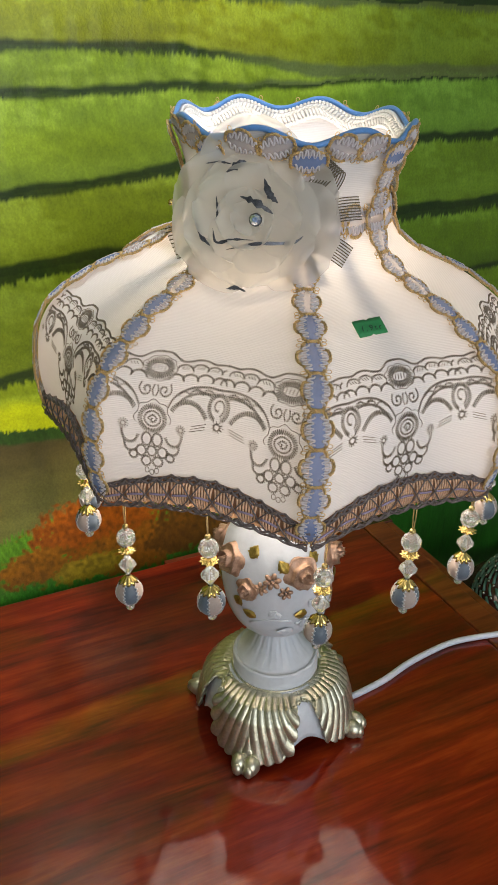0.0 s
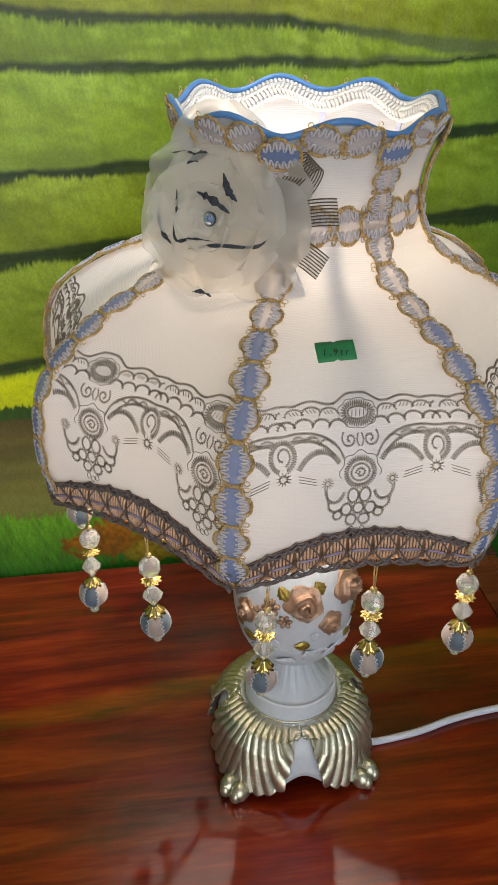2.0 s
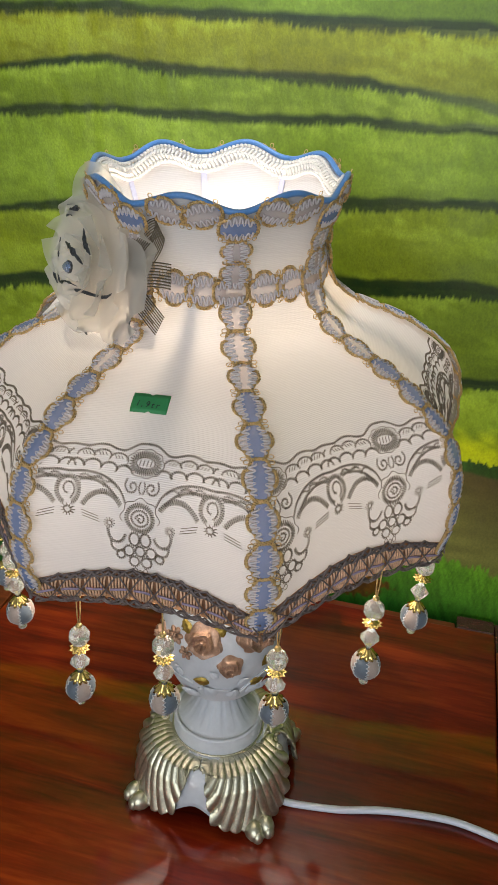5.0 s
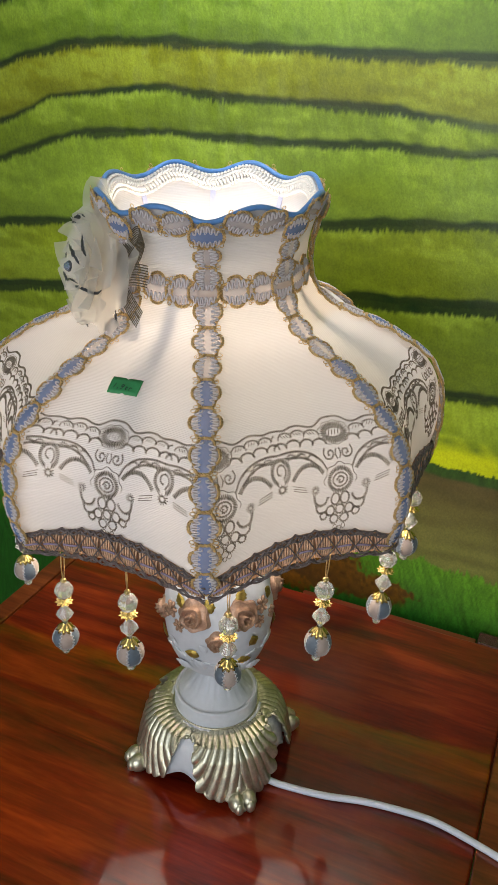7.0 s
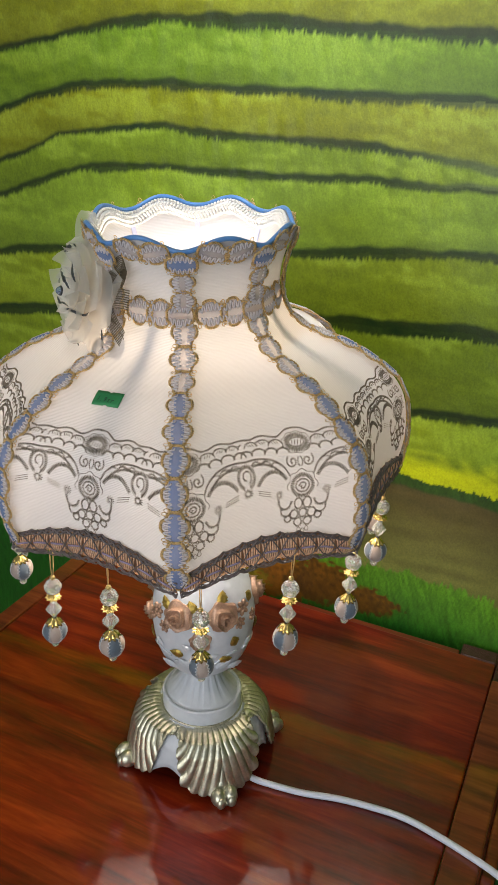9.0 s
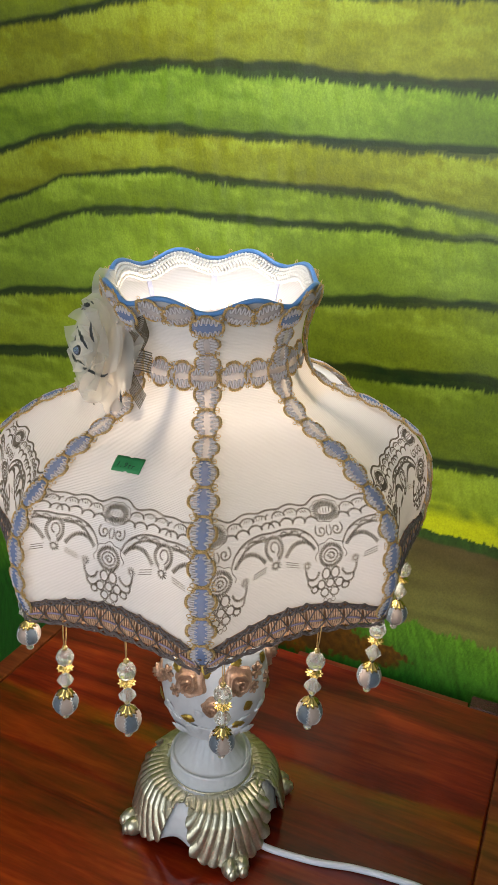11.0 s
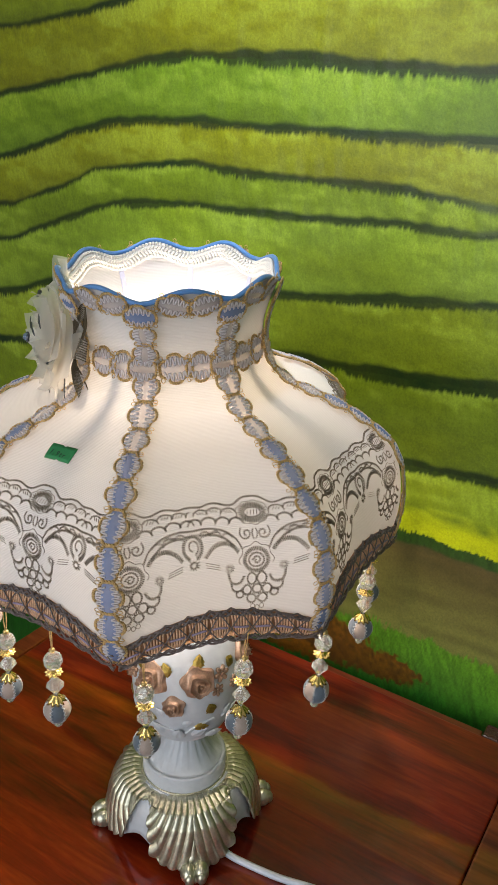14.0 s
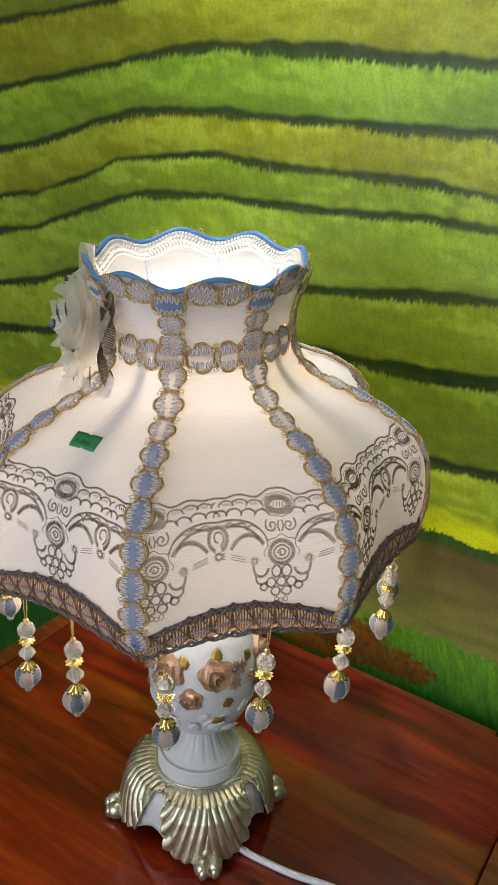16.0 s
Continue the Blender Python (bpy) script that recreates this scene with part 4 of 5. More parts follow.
# blue piping on the rim, pearl braid inside it, tapes along the seams
pv, pf, rim_line, rim_in = [], [], [], []
for k in range(8):
    for d in np.linspace(-22.5, 22.5, 20, endpoint=False):
        rim_line.append(on_panel(k, d, arc_at(rim_height(d)) - 0.001, 0.0))
tube(pv, pf, rim_line, 0.0018, 8, True)
part("rim_piping", mesh_of("rim_piping", pv, pf), M_PIPING, shade, "blue satin piping")
pv, pf = [], []
for k in range(8):
    for i, d in enumerate(np.linspace(-22.5, 22.5, 22, endpoint=False)):
        a = arc_at(rim_height(d))
        ball(pv, pf, on_panel(k, d, a + 0.0118, -0.0016), (0.0015, 0.0015, 0.0015), 5, 7)
        ball(pv, pf, on_panel(k, d + 0.6, a + 0.0022, -0.0020), (0.0014, 0.0014, 0.0014), 5, 7)
        for lo, hi in ((0.0108, 0.0068), (0.0036, 0.0072)):
            p, q = on_panel(k, d, a + lo, -0.0018), on_panel(k, d + 2.6, a + hi, -0.0026)
            tube(pv, pf, [p, (p + q) / 2 + 0.0004, q], [0.0007, 0.0013, 0.0007], 6)
braid = part("pearl_braid", mesh_of("pearl_braid", pv, pf), M_PEARL, shade, "pearl-white braid inside the rim")
for k in range(8):
    for d in (22.5,):
        tv = []
        for a in np.linspace(arc_at(rim_height(d)) + 0.010, arc_at(0.482), 24):
            m = frame_on(k, d, a, -0.0010)
            for x in (-0.0020, 0.0020):
                tv.append(m @ Vector((x, 0, 0)))
            for x in (0.0020, -0.0020):
                tv.append(m @ Vector((x, 0, -0.0006)))
        tf = []
        for i in range(23):
            for j in range(4):
                tf.append((i * 4 + j, i * 4 + (j + 1) % 4, i * 4 + 4 + (j + 1) % 4, i * 4 + 4 + j))
        part("seam_tape", mesh_of("seam_tape", tv, tf, False), M_SEAM, shade, "lavender seam tape inside the shade")

# wire carrier that holds the shade over the bulb
wv, wf = [], []
for az in (-90, 0, 90, 180):
    a = radians(az + 2)
    tube(wv, wf, [(r * math.cos(a), r * math.sin(a), z) for r, z in ((0.019, 0.366), (0.034, 0.380), (0.044, 0.410), (0.046, 0.440), (0.050, 0.456), (0.0640, 0.4750))], 0.0026, 6)
for r, z in ((0.019, 0.366), (0.0640, 0.4750)):
    tube(wv, wf, [(r * math.cos(a), r * math.sin(a), z) for a in np.linspace(0, 2 * math.pi, 48, endpoint=False)], 0.0016, 6, True)
part("wire_carrier", mesh_of("wire_carrier", wv, wf), M_BRASS, shade, "brass wire carrier ring")

# ---- lace embroidered on the panels ----
LACE_SCALE, LACE_WIDE, LACE_PERIOD = 0.000170, 0.0001532, 545.0
LACE_ARC = arc_at(0.4045)


def arc_points(cx, cy, rx, ry, a0, a1, n=14):
    return [(cx + rx * math.cos(radians(a)), cy + ry * math.sin(radians(a))) for a in np.linspace(a0, a1, n)]


def lace_strokes():
    """Runs of stitching of one repeat: (points, width of the zigzag), in lace units, y down."""
    runs = []

    def both(points, width):
        runs.append((points, width))
        runs.append(([(-x, y) for x, y in points], width))

    def sun(cx, cy, r0x, r0y, r1x, r1y, rays):
        for k in range(rays):
            a = 2 * math.pi * k / rays
            runs.append(([(cx + r0x * math.cos(a), cy + r0y * math.sin(a)), (cx + r1x * math.cos(a + 0.05), cy + r1y * math.sin(a + 0.05))], 0))

    both(smooth_line([(0, -68), (34, -65), (62, -48), (84, -36), (116, -38), (150, -50), (188, -50), (222, -40), (250, -44), (272, -46)], 4), 6)
    # oval with its outline, rings and bars
    runs.append((arc_points(0, 0, 52, 33, 0, 360, 40), 13))
    runs.append((arc_points(0, 0, 37, 20, 0, 360, 30), 4))
    runs.append((smooth_line([(70 * math.cos(a) * (1 + 0.05 * math.cos(9 * a)), 48 * math.sin(a) * (1 + 0.05 * math.cos(9 * a))) for a in np.linspace(0, 6.2832, 40)], 2), 0))
    for x in (-21, -7, 7, 21):
        runs.append(([(x - 2, 10), (x + 2, -10)], 0))
    # two tiers of small arcs with bars in them
    for cx, cy, r in ((104, -2, 34), (166, -10, 34), (226, -8, 32)):
        both(arc_points(cx, cy, r, 22, 176, 364), 5)
        for q in (-12, 0, 12):
            both([(cx + q - 4, cy - 2), (cx + q + 4, cy - 14)], 0)
    both(arc_points(272, -6, 16, 20, 180, 275), 5)
    for cx, cy, r in ((76, 40, 32), (134, 34, 32), (196, 28, 34), (256, 30, 30)):
        both(arc_points(cx, cy, r, 24, 178, 362), 6)
    # long curved bands that run down to the large flower
    both(smooth_line([(272, 50), (220, 46), (160, 54), (112, 74), (78, 104), (60, 138)], 4), 6)
    both(smooth_line([(236, 74), (196, 70), (156, 80), (122, 98), (94, 126)], 4), 7)
    both([(248 - 13 * k, 64 + (k % 2) * 4) for k in range(8)], 0)
    # curls under the oval
    both(smooth_line([(58, 56), (66, 78), (54, 98), (32, 100), (20, 86), (26, 70), (42, 70), (46, 84), (36, 88)], 5), 5)
    both(smooth_line([(6, 62), (12, 84), (4, 104)], 4), 4)
    # large flower
    runs.append((arc_points(0, 186, 51, 46, 0, 360, 44), 12))
    runs.append((arc_points(0, 186, 33, 28, 0, 360, 30), 5))
    runs.append((smooth_line([(72 * math.cos(a) * (1 + 0.07 * math.cos(8 * a)), 186 + 66 * math.sin(a) * (1 + 0.07 * math.cos(8 * a))) for a in np.linspace(2.9, 6.5, 36)], 2), 0))
    runs.append((smooth_line([(-18, 188), (-2, 172), (17, 182), (6, 199), (-9, 194), (0, 184)], 5), 5))
    # feathered arcs, combs and little stars
    both(smooth_line([(76, 150), (98, 124), (130, 110), (168, 112), (198, 130), (222, 158)], 4), 12)
    for cx, cy, r in ((124, 92, 24), (172, 78, 24), (220, 74, 22)):
        both(arc_points(cx, cy, r, 18, 180, 360), 5)
    for k in range(3):
        both([(156 + 3 * k, 214 - 10 * k), (220 + 2 * k, 196 - 10 * k)], 0)
    for sx in (1, -1):
        sun(sx * 118, 214, 7, 7, 22, 20, 12)
        runs.append((arc_points(sx * 118, 214, 9, 8, 0, 360, 12), 0))
        # spiral flower shared with the next repeat, and a small one under it
        runs.append((arc_points(sx * 270, 112, 40, 46, -250, 70, 34), 11))
        runs.append((smooth_line([(sx * 270 + r * math.cos(a), 112 + 1.2 * r * math.sin(a)) for a, r in ((1.2, 26), (0.2, 25), (-0.8, 24), (-1.8, 22), (-2.8, 18), (-3.8, 13), (-4.8, 9))], 5), 5))
        sun(sx * 270, 180, 8, 8, 24, 22, 11)
        runs.append((arc_points(sx * 270, 180, 14, 13, 0, 360, 14), 3))
    # cluster of small rings that hangs from the flower
    both(smooth_line([(124, 232), (120, 262), (98, 282), (70, 276), (56, 250)], 5), 8)
    both(smooth_line([(112, 276), (110, 304), (84, 318), (62, 306)], 5), 7)
    for cx, cy, rx, ry in ((22, 264, 20, 26), (44, 312, 20, 22), (76, 330, 17, 17), (24, 352, 20, 20)):
        both(arc_points(cx, cy, rx, ry, 0, 360, 20), 6)
    runs.append((arc_points(0, 310, 19, 21, 0, 360, 18), 6))
    for a in (40, 90, 140):
        runs.append((arc_points(26 * math.cos(radians(a)), 376 + 20 * math.sin(radians(a)), 9, 11, 0, 360, 12), 0))
    return runs


def stitched(points, width):
    """Turns a run into a zigzag of stitches."""
    p = np.array(points, float)
    if not width:
        return p
    seg = np.hypot(*np.diff(p, axis=0).T)
    length = np.concatenate([[0], np.cumsum(seg)])
    count = max(3, int(length[-1] / 3.7))
    at = np.linspace(0, length[-1], count)
    q = np.stack([np.interp(at, length, p[:, 0]), np.interp(at, length, p[:, 1])], 1)
    ahead = np.gradient(q, axis=0)
    ahead /= np.maximum(np.hypot(*ahead.T)[:, None], 1e-9)
    side = np.stack([-ahead[:, 1], ahead[:, 0]], 1)
    return q + side * (width * 0.80 * np.where(np.arange(count) % 2, 1, -1))[:, None]


LACE_RUNS = [stitched(*run) for run in lace_strokes()]
LACE_PHASE = (-0.002, 0.0265, -0.030, 0.012, -0.040, 0.028, -0.012, -0.0347)


def lace_mesh(k):
    """All stitches of one panel, each a short length of thread."""
    verts, faces = [], []
    for repeat in (-2, -1, 0, 1, 2):
        shift = LACE_PHASE[k] + repeat * LACE_PERIOD * LACE_WIDE
        if abs(shift) > 0.13:
            continue
        for run in LACE_RUNS:
            centre = run[:, 0].mean()
            if abs(centre) > 0.48 * LACE_PERIOD and centre < 0:
                continue
            last = None
            for x, y in run:
                u, arc = shift + x * LACE_WIDE, LACE_ARC + y * LACE_SCALE
                edge = float(np.interp(arc, ARC, PR)) * COS8 * TAN8 - 0.003
                here = None if abs(u) > edge else on_cloth(k, u, arc, 0.0003)
                if here is not None and last is not None:
                    tube(verts, faces, [last, here], 0.00023, 3)
                last = here
    return mesh_of("lace_embroidery", verts, faces, False)


for k in range(8):
    part("lace_embroidery", lace_mesh(k), M_THREAD, shade, "grey-brown lace embroidery")

# ---- woven gimp along the hem ----
def hem_point(k, d, up, lift):
    """A point of the hem band; up runs from -1 to 1 across it."""
    half = 0.0104 - 0.0036 * (abs(d) / 22.5) ** 2
    return on_panel(k, d, arc_at(hem_height(d)) - up * half, lift + 0.0009 * (1 - up))


for k in range(8):
    bars_v, bars_f, lilac_v, lilac_f = [], [], [], []
    rows = []
    for d in np.linspace(-22.5, 22.5, 40):
        rows.append([hem_point(k, d, u, l) for u, l in ((-1, 0.0008), (-0.5, 0.0018), (0.5, 0.0018), (1, 0.0004))])
    flat = [p for r in rows for p in r]
    part("gimp_backing", mesh_of("gimp_backing", flat, grid_faces(40, 4)), M_COPPER_BACK, shade, "beige-copper woven hem band")
    clusters, bars = 9, 7
    for c in range(clusters):
        for b in range(bars):
            w = (b + 0.5) / bars * 2 - 1
            d = -22.3 + 44.6 * (c + 0.5 + 0.44 * w) / clusters
            rise = 0.92 - 0.24 * w * w
            line = [hem_point(k, d + 0.30 * w * abs(u) * u, u * rise, 0.0030 - 0.0012 * u * u) for u in np.linspace(-1, 1, 6)]
            tube(bars_v, bars_f, line, 0.00066, 5)
        mid = -22.3 + 44.6 * (c + 0.5) / clusters
        tube(lilac_v, lilac_f, [hem_point(k, mid + w, 0.04 * math.sin(c * 2.1 + w), 0.0040) for w in (-1.7, -0.8, 0, 0.8, 1.7)], 0.00075, 5)
    tagged(part("copper_cording", mesh_of("copper_cording", bars_v, bars_f), M_COPPER, shade, "beige-copper satin cording of the hem band"), kind="stuff")
    tagged(part("lilac_cording", mesh_of("lilac_cording", lilac_v, lilac_f), M_LILAC, shade, "lilac cording of the hem band"), kind="stuff")
    half_turns = clusters * math.pi
    for base_u, amp, rate, ph, rad, lift in ((0.0, 0.86, 1.0, 0.0, 0.00046, 0.0040), (0.0, -0.86, 1.0, 0.0, 0.00046, 0.0044), (0.96, 0.15, 3.0, 0.6, 0.00078, 0.0030), (0.94, 0.17, 3.0, 3.6, 0.00078, 0.0036), (1.06, 0.10, 2.0, 1.2, 0.00070, 0.0018), (-0.94, 0.15, 3.0, 0.2, 0.00078, 0.0030), (-0.98, 0.20, 2.0, 3.3, 0.00070, 0.0036), (-1.14, 0.20, 2.0, 1.4, 0.00060, 0.0020)):
        line = []
        for d in np.linspace(-22.5, 22.5, 170):
            t = (d + 22.5) / 45 * half_turns * rate + ph
            line.append(hem_point(k, d + 0.25 * math.sin(2 * t), base_u + amp * math.sin(t), lift + 0.0005 * math.cos(2 * t)))
        cord_v, cord_f = [], []
        tube(cord_v, cord_f, line, rad, 5)
        part("edging_cord", mesh_of("edging_cord", cord_v, cord_f), M_SLATE, shade, "wavy slate-brown edging cord")

# ---- beaded drops along the hem ----
def ribbed_ball(radius, tall, facets, rings=10):
    verts, faces = [], []
    ball(verts, faces, (0, 0, 0), (radius, radius, tall), rings, facets)
    return mesh_of("bead", verts, faces, False)


def cap_mesh(radius, height):
    """A fluted flower-shaped bead cap."""
    verts, steps = [], 40
    prof = ((0.30, 1.0), (0.45, 0.75), (0.75, 0.45), (1.0, 0.0), (0.9, -0.10), (0.35, 0.1))
    for r, z in prof:
        for k in range(steps):
            a = 2 * math.pi * k / steps
            g = 1 + 0.16 * math.cos(10 * a) * r
            verts.append((radius * r * g * math.cos(a), radius * r * g * math.sin(a), height * z))
    faces = [(i * steps + k, i * steps + (k + 1) % steps, (i + 1) * steps + (k + 1) % steps, (i + 1) * steps + k) for i in range(len(prof) - 1) for k in range(steps)]
    return mesh_of("cap", verts, faces)


def segment_mesh(radius, tall, parity):
    """The alternate gores of a fabric-covered ball."""
    verts, faces, gores, sub, rings = [], [], 6, 6, 12
    for g in range(parity, gores, 2):
        base = len(verts)
        for i in range(rings + 1):
            u = math.pi * i / rings
            for j in range(sub + 1):
                a = 2 * math.pi * (g + j / sub) / gores
                puff = 1 + 0.035 * math.sin(math.pi * j / sub)
                verts.append((radius * puff * math.sin(u) * math.cos(a), radius * puff * math.sin(u) * math.sin(a), tall * math.cos(u)))
        w = sub + 1
        faces += [(base + i * w + j, base + (i + 1) * w + j, base + (i + 1) * w + j + 1, base + i * w + j + 1) for i in range(rings) for j in range(sub)]
    return mesh_of("gore", verts, faces)


BALL_R = 0.0093


def stitch_mesh():
    v, f = [], []
    for g in range(6):
        line = []
        for i, u in enumerate(np.linspace(0.35, math.pi - 0.3, 19)):
            a = 2 * math.pi * g / 6 + (0.10 if i % 2 else -0.10) / max(0.4, math.sin(u))
            r = BALL_R * 1.03
            line.append((r * math.sin(u) * math.cos(a), r * math.sin(u) * math.sin(a), BALL_R * 1.08 * math.cos(u)))
        tube(v, f, line, 0.00033, 4)
    return mesh_of("stitching", v, f)


def make_drop():
    """One drop, its thread's upper end at the origin."""
    drop = thing("beaded_drop", "hanging drop of clear beads, gilt caps and a fabric ball", "beaded drop", group="drops along the hem")
    v, f = [], []
    for s in (-1, 1):
        tube(v, f, [(s * 0.0012, 0, 0.016), (s * 0.0010, 0, -0.004), (s * 0.0004, 0, -0.0125)], 0.00045, 5)
    part("thread", mesh_of("thread", v, f), M_GOLDCORD, drop)
    v, f = [], []
    ball(v, f, (0, 0, -0.0138), (0.0022, 0.0022, 0.0019), 7, 10)
    part("small_bead", mesh_of("small_bead", v, f), M_BRASS, drop, "small brass bead")
    part("round_bead", ribbed_ball(0.0068, 0.0069, 10, 7), M_CRYSTAL, drop, "clear faceted round bead", pose(0, 0, -0.0224))
    part("cap", cap_mesh(0.0060, 0.0026), M_BRIGHT_GOLD, drop, "gilt fluted cap", pose(0, 0, -0.0322, 180))
    part("cap", cap_mesh(0.0050, 0.0024), M_BRIGHT_GOLD, drop, "gilt fluted cap", pose(0, 0, -0.0325))
    v, f = lathe([(0.0010, -0.0080), (0.0036, -0.0040), (0.0064, 0.0), (0.0036, 0.0040), (0.0010, 0.0080)], 8)
    part("bicone_bead", mesh_of("bicone_bead", v, f, False), M_CRYSTAL, drop, "clear faceted bicone bead", pose(0, 0, -0.0435))
    part("cap", cap_mesh(0.0064, 0.0058), M_BRIGHT_GOLD, drop, "gilt fluted cap", pose(0, 0, -0.0575))
    ball_part = part("fabric_ball", segment_mesh(BALL_R, BALL_R * 1.05, 0), M_BALL_BLUE, drop, "grey-blue and beige fabric ball", pose(0, 0, -0.0650))
    part("beige_gore", segment_mesh(BALL_R, BALL_R * 1.05, 1), M_BALL_BEIGE, ball_part, "beige gores")
    part("stitching", stitch_mesh(), M_WHITECORD, ball_part, "silver-white zigzag stitching")
    part("end_bead", ribbed_ball(0.0032, 0.0030, 8, 6), M_CRYSTAL, drop, "clear end bead", pose(0, 0, -0.0775))
    return drop


first = make_drop()
SPIN = random.Random(5)
for i in range(16):
    d = 0.0 if i % 2 == 0 else 22.5
    k = i // 2
    turn = i if i < 5 else i - 16
    az = radians(-89.3 + 24.3 * turn) if -4 < turn < 5 else radians(7.9 + 21.1 * (i - 4))
    px, py = 0.1605 * math.cos(az) + (0.009 if turn == -1 else 0.0), -0.004 + 0.1605 * math.sin(az)
    pz = (0.3025 + 0.10 * (py + 0.15) + 0.05 * px) if d else (0.3155 + 0.10 * (py + 0.165) + 0.02 * px)
    p = Vector((px, py, pz))
    m = pose(p.x, p.y, p.z, SPIN.uniform(-3, 3), SPIN.uniform(-3, 3), SPIN.uniform(0, 360))
    if i == 0:
        first.matrix_basis = m
    else:
        copy_thing(first, m)

# ---- the organza flower pinned on the shade ----
FLOWER = pose(-0.0610, -0.0640, 0.4880, 0, 0, -128 + 90) @ pose(0, 0, 0, 80) @ Matrix.Scale(1.0, 4)
flower = thing("organza_flower", "sheer white organza rose brooch with a rhinestone and striped ribbon loops", "fabric flower", FLOWER)


def petal_mesh(wide, tall, cup, ruffle, seed):
    """A round cupped petal that grows from the origin along y."""
    rnd = random.Random(seed)
    ph, rows, cols, verts = rnd.uniform(0, 6), 13, 17, []
    for i in range(rows):
        t = i / (rows - 1)
        half = wide * (0.22 + 0.78 * math.sin(math.pi * (0.12 + 0.62 * t))) * math.sqrt(max(0.0, 1 - max(0, (t - 0.55) / 0.47) ** 2.2))
        for j in range(cols):
            u = -1 + 2 * j / (cols - 1)
            z = cup * (t**1.6) + 0.35 * cup * u * u + ruffle * t * t * math.sin(3.2 * u + ph) * (0.4 + abs(u))
            verts.append((u * half, tall * t, z))
    return mesh_of("petal", verts, grid_faces(rows, cols))


spins = random.Random(11)
for ring, (count, wide, tall, cup, base) in enumerate(((6, 0.031, 0.053, 0.004, 0.004), (5, 0.026, 0.040, 0.007, 0.007), (5, 0.021, 0.030, 0.009, 0.011), (4, 0.014, 0.018, 0.010, 0.014), (3, 0.008, 0.010, 0.007, 0.017))):
    for i in range(count):
        a = 360 * i / count + 31 * ring + spins.uniform(-9, 9)
        part("petal", petal_mesh(wide * spins.uniform(0.9, 1.1), tall * spins.uniform(0.9, 1.1), cup, 0.004, ring * 10 + i), M_PETAL, flower, "", pose(0, 0, base, spins.uniform(-4, 10), 0, a))


def foil_mesh(points, width):
    """An irregular streak of foil along a line."""
    rnd = random.Random(len(points) * 7 + int(points[0][0] * 1e4))
    line = smooth_line(points, 5)
    verts = []
    for i, p in enumerate(line):
        q = line[min(i + 1, len(line) - 1)] - line[max(i - 1, 0)]
        side = np.array((-q[1], q[0], 0)) / (math.hypot(q[0], q[1]) + 1e-9)
        w = width * math.sin(math.pi * (i + 0.6) / (len(line) + 0.2)) * rnd.uniform(0.4, 1.2)
        verts += [p - side * w, p + side * w, p + side * w * 0.9 + np.array((0, 0, 0.0004)), p - side * w * 0.9 + np.array((0, 0, 0.0004))]
    faces = [(i * 4 + j, i * 4 + (j + 1) % 4, i * 4 + 4 + (j + 1) % 4, i * 4 + 4 + j) for i in range(len(line) - 1) for j in range(4)]
    return mesh_of("foil_streak", verts, faces, False)


for pts, w in ((((-0.012, 0.025, 0.024), (-0.006, 0.029, 0.024), (-0.001, 0.031, 0.023)), 0.0028), (((0.010, 0.022, 0.025), (0.013, 0.014, 0.025), (0.018, 0.009, 0.024)), 0.0022),
               (((-0.003, 0.012, 0.028), (0.006, 0.009, 0.029), (0.016, 0.003, 0.027)), 0.0024), (((-0.031, 0.000, 0.020), (-0.028, -0.010, 0.020), (-0.022, -0.016, 0.020)), 0.0016),
               (((-0.020, -0.006, 0.022), (-0.018, -0.014, 0.021), (-0.008, -0.012, 0.022), (0.004, -0.012, 0.022)), 0.0010), (((-0.012, -0.018, 0.020), (0.006, -0.014, 0.022), (0.026, -0.013, 0.018), (0.034, -0.008, 0.016)), 0.0011),
               (((-0.026, 0.030, 0.016), (-0.018, 0.031, 0.016), (-0.011, 0.030, 0.016)), 0.0009), (((-0.018, 0.012, 0.023), (-0.017, 0.004, 0.024), (-0.018, -0.002, 0.023)), 0.0008),
               (((-0.014, -0.042, 0.008), (-0.008, -0.041, 0.008), (-0.002, -0.043, 0.008)), 0.0014), (((0.036, -0.020, 0.007), (0.039, -0.026, 0.007), (0.041, -0.033, 0.006)), 0.0018)):
    part("foil_streak", foil_mesh(pts, w), M_FLAKE, flower, "silver-black foil streak")
gv, gf = lathe([(0.0, 0.0026), (0.0016, 0.0024), (0.0031, 0.0008), (0.0033, 0.0), (0.0, -0.0022)], 8)
part("rhinestone", mesh_of("rhinestone", gv, gf, False), M_GEM, flower, "pale blue rhinestone", pose(0.0065, -0.0005, 0.031))
gv, gf = lathe([(0.0029, -0.0012), (0.0037, -0.0008), (0.0038, 0.0002), (0.0032, 0.0008)], 16)
part("setting", mesh_of("setting", gv, gf), M_FLAKE, flower, "dark metal setting", pose(0.0065, -0.0005, 0.0305))


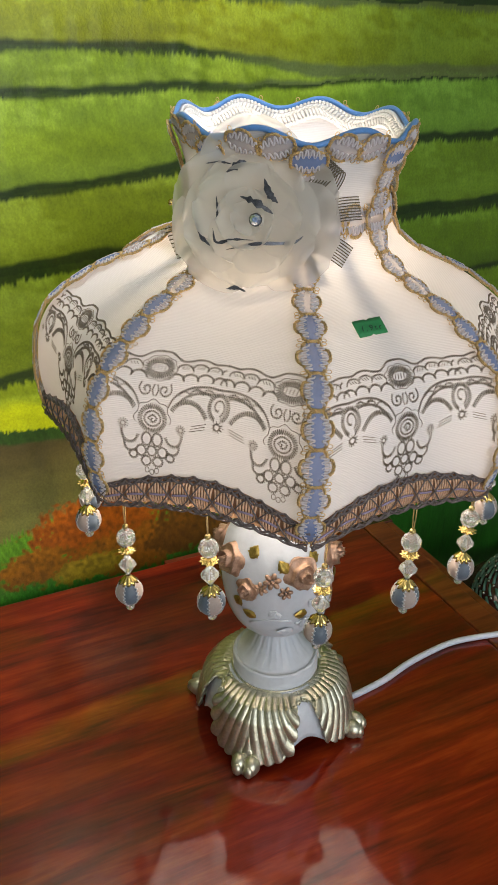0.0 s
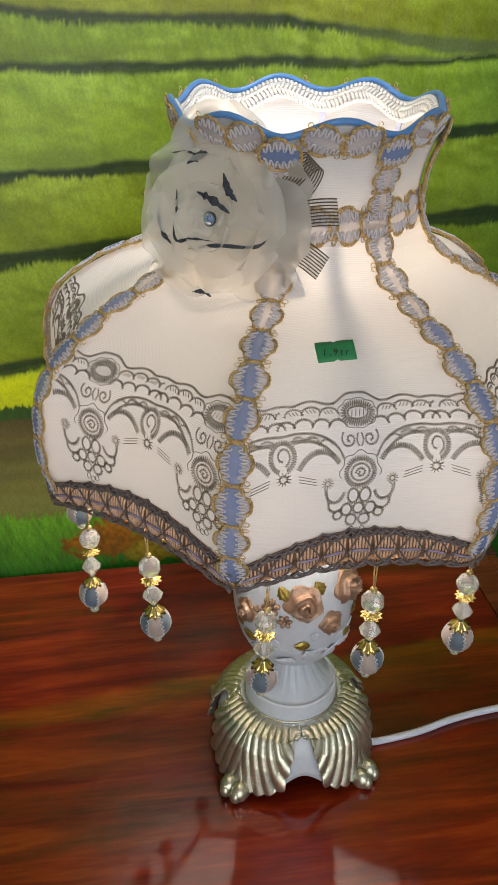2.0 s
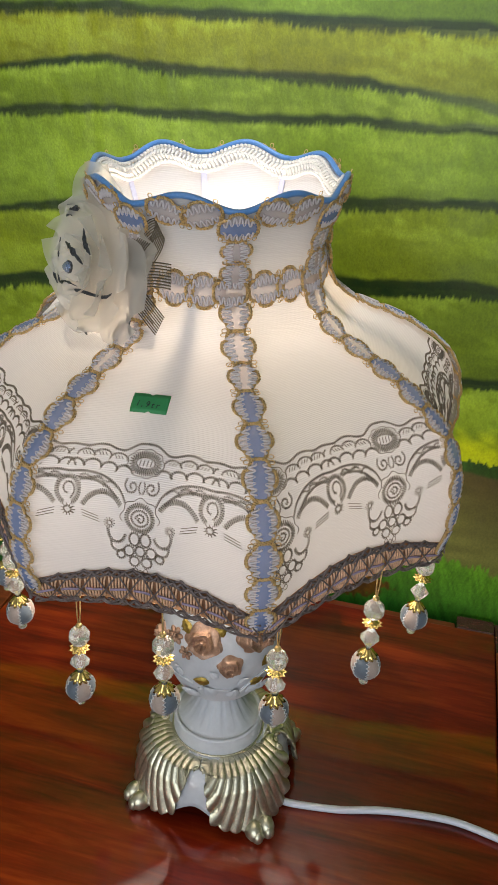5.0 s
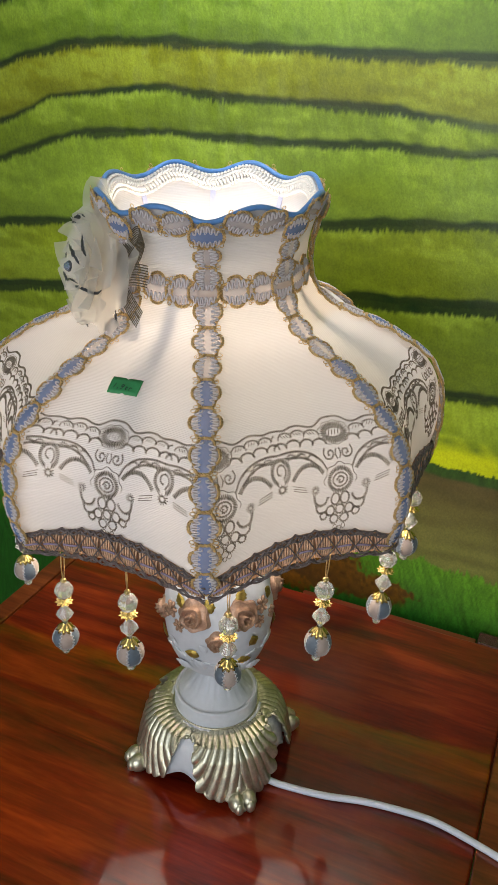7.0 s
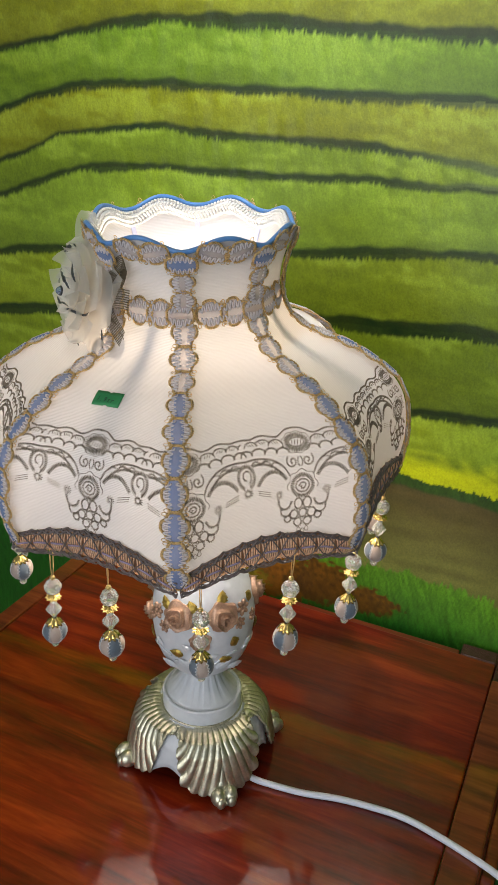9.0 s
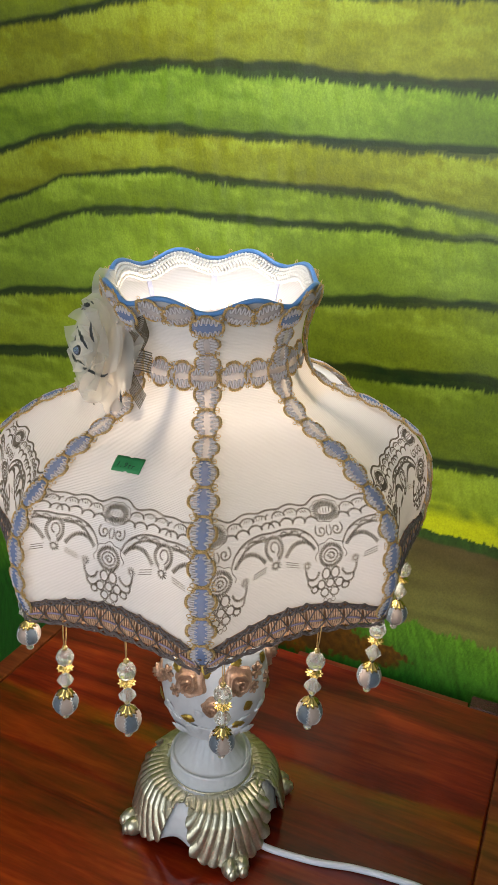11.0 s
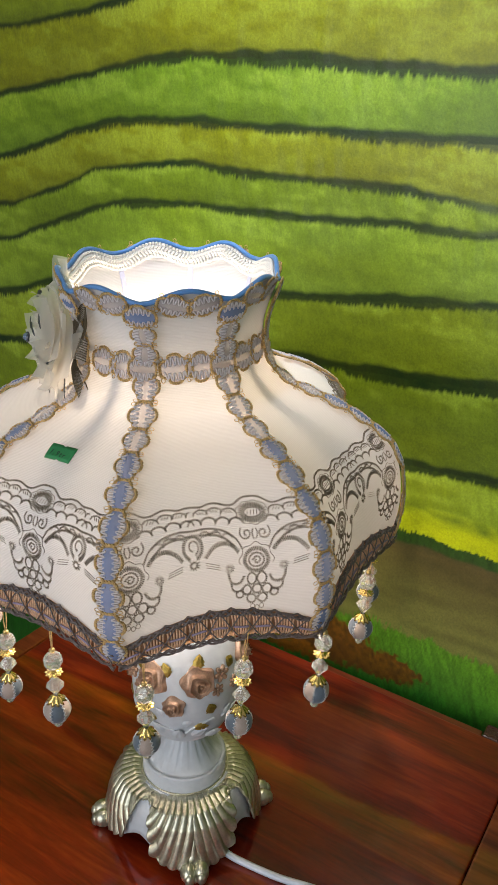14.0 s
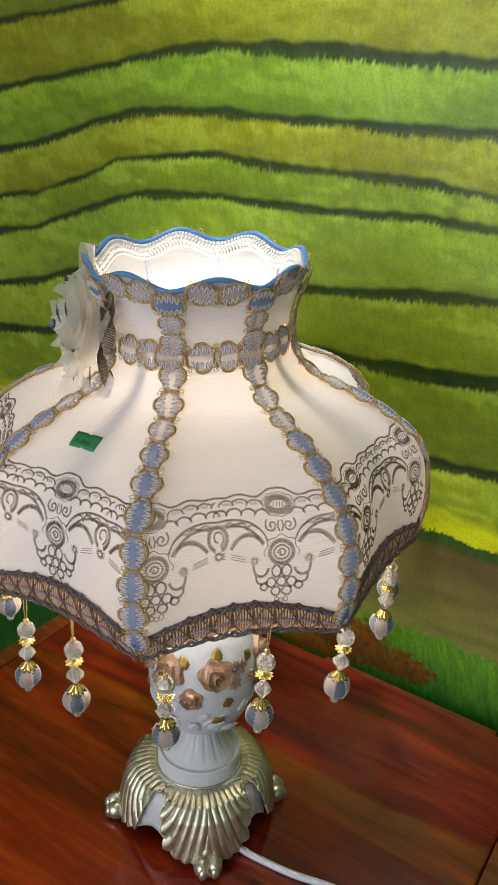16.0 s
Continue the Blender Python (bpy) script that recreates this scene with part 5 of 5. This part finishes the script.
def ribbon(parent, m, length, width, rise, loop):
    """A sheer ribbon with dark threads: an open loop or a flat tail."""
    top, steps = [], 22
    for i in range(steps + 1):
        t = i / steps
        if loop:
            a = t * 2 * math.pi
            top.append((length * 0.5 * (1 - math.cos(a)), 0.30 * width * math.sin(a), rise * (0.5 + 0.5 * math.sin(a - 0.8))))
        else:
            top.append((length * t, 0.08 * length * math.sin(2.5 * t), rise * math.sin(2.2 * t)))
    verts = []
    for x, y, z in top:
        for w in np.linspace(-0.5, 0.5, 5):
            verts.append((x, y + w * width, z))
    made = part("ribbon_loop", mesh_of("ribbon_loop", verts, grid_faces(steps + 1, 5)), M_SHEER, parent, "sheer striped ribbon", m)
    v, f = [], []
    for w in np.linspace(-0.5, 0.5, 9):
        tube(v, f, [(x, y + w * width, z + 0.0002) for x, y, z in top], 0.00034, 4)
    part("stripes", mesh_of("stripes", v, f), M_RIBBON_LINE, made, "dark gold stripe threads")


for x, y, z, turn, length, width, rise, loop in ((0.028, 0.004, 0.002, 52, 0.034, 0.012, 0.006, True), (0.031, -0.001, 0.002, 12, 0.034, 0.013, 0.005, False), (0.029, -0.008, 0.001, -27, 0.032, 0.013, 0.004, False), (0.026, -0.014, -0.002, -66, 0.034, 0.010, -0.006, False), (-0.030, -0.004, -0.004, 205, 0.030, 0.020, -0.010, False)):
    ribbon(flower, pose(x, y, z, 0, 8, turn), length, width, rise, loop)
for x, y, z in ((-0.050, 0.008, 0.004), (-0.047, -0.016, -0.004)):
    v, f = [], []
    ball(v, f, (x, y, z), (0.0021, 0.0021, 0.0021), 7, 10)
    part("pin_bead", mesh_of("pin_bead", v, f), M_BRIGHT_GOLD, flower, "tiny gilt bead")

# ---- the price label ----
sticker = thing("price_sticker", "small green paper price label with handwritten ink", "price label")
arc_hi = arc_at(0.4280) - 0.0020
arc_lo = arc_hi + 0.0138
rows, cols, verts = 5, 13, []
LX0, LX1 = -0.0190, 0.0030
for i in range(rows):
    for j in range(cols):
        u = LX0 + (LX1 - LX0) * j / (cols - 1)
        arc = arc_hi + (arc_lo - arc_hi) * i / (rows - 1) - 0.0006 * (j / cols)
        if i in (0, rows - 1) and j == cols // 2:
            arc += 0.0011 if i == 0 else -0.0011
        if j in (0, cols - 1) and i in (0, rows - 1):
            u *= 0.985
        verts.append(SHADE @ Vector(on_cloth(0, u, arc, 0.0007)))
paper = part("paper", mesh_of("paper", verts, grid_faces(rows, cols)), M_STICKER, sticker)
mod = paper.modifiers.new("thick", "SOLIDIFY")
mod.thickness, mod.offset = 0.0002, 1
text = bpy.data.curves.new("ink", "FONT")
text.body, text.size, text.extrude, text.shear, text.space_character = "1,9tr", 0.0074, 0.00005, 0.15, 1.45
text_ob = new("ink", text)
bpy.context.view_layer.update()
ink_mesh = bpy.data.meshes.new_from_object(text_ob.evaluated_get(bpy.context.evaluated_depsgraph_get()))
bpy.data.objects.remove(text_ob)
m = SHADE @ frame_on(0, math.degrees(math.atan2(-0.0165, 0.128)), (arc_hi + arc_lo) / 2 + 0.0030, 0.0016, 3)
ink = part("ink", ink_mesh, M_INK, sticker, "black handwritten price", m @ Matrix.Diagonal((0.66, 0.74, 1, 1)))

# ---- the power cord ----
cord_v, cord_f = [], []
tube(cord_v, cord_f, smooth_line([(0.050, -0.020, 0.010), (0.066, -0.0205, 0.0060), (0.082, -0.0195, 0.0037), (0.119, -0.0165, 0.0037), (0.155, -0.0090, 0.0038), (0.190, -0.0055, 0.0038), (0.220, -0.0055, 0.0038), (0.250, -0.0125, 0.0042), (0.285, -0.0240, 0.0046), (0.312, -0.0350, 0.0042), (0.330, -0.043, -0.006), (0.337, -0.047, -0.05), (0.338, -0.048, -0.2), (0.342, -0.05, -0.45), (0.36, -0.06, FLOOR_Z + 0.03), (0.42, -0.08, FLOOR_Z + 0.004), (0.7, -0.1, FLOOR_Z + 0.004)], 6), 0.0033, 10, normals=None)
cable = part("power_cord", mesh_of("power_cord", cord_v, cord_f), M_CABLE, None)
tagged(cable, "white plastic lamp cord lying across the table", "power cord")

# ---- beyond the table: a dark stool with a beaded bag on it ----
stool = thing("wooden_stool", "dark maroon wooden stool standing beside the table", "stool", pose(0.56, 0.10, 0, 0, 0, 8))
solid("seat", -0.19, 0.20, -0.19, 0.17, -0.20, -0.165, M_DARKWOOD, 0.008, stool)
for lx in (-0.17, 0.145):
    for ly in (-0.17, 0.115):
        solid("leg", lx, lx + 0.035, ly, ly + 0.035, FLOOR_Z, -0.201, M_DARKWOOD, 0.004, stool)
bag = thing("beaded_bag", "dark bag covered in green bugle beads and silver beads", "beaded bag", pose(0.475, 0.135, -0.165, 0, 0, 20))
bv, bf = [], []
ball(bv, bf, (0, 0, 0.055), (0.085, 0.05, 0.055), 12, 20)
part("body", mesh_of("body", bv, bf), M_DARKWOOD, bag, "dark cloth body")
gv, gf, sv2, sf2 = [], [], [], []
for i in range(9):
    u = 0.35 + 2.2 * i / 9
    for j in range(22):
        a = 2 * math.pi * j / 22 + 0.12 * i

        def skin(u, a, g=1.02):
            return np.array((0.085 * g * math.sin(u) * math.cos(a), 0.05 * g * math.sin(u) * math.sin(a), 0.055 + 0.055 * g * math.cos(u)))

        tube(gv, gf, [skin(u, a), skin(u + 0.10, a + 0.11), skin(u + 0.19, a + 0.22)], 0.0021, 6)
        ball(sv2, sf2, skin(u + 0.22, a + 0.27, 1.03), (0.0022, 0.0022, 0.0022), 5, 7)
tagged(part("beadwork", mesh_of("beadwork", gv, gf), M_BEAD_GREEN, bag, "green glass bugle beads"), kind="stuff")
tagged(part("round_beads", mesh_of("round_beads", sv2, sf2), M_BEAD_SILVER, bag, "silver round beads"), kind="stuff")
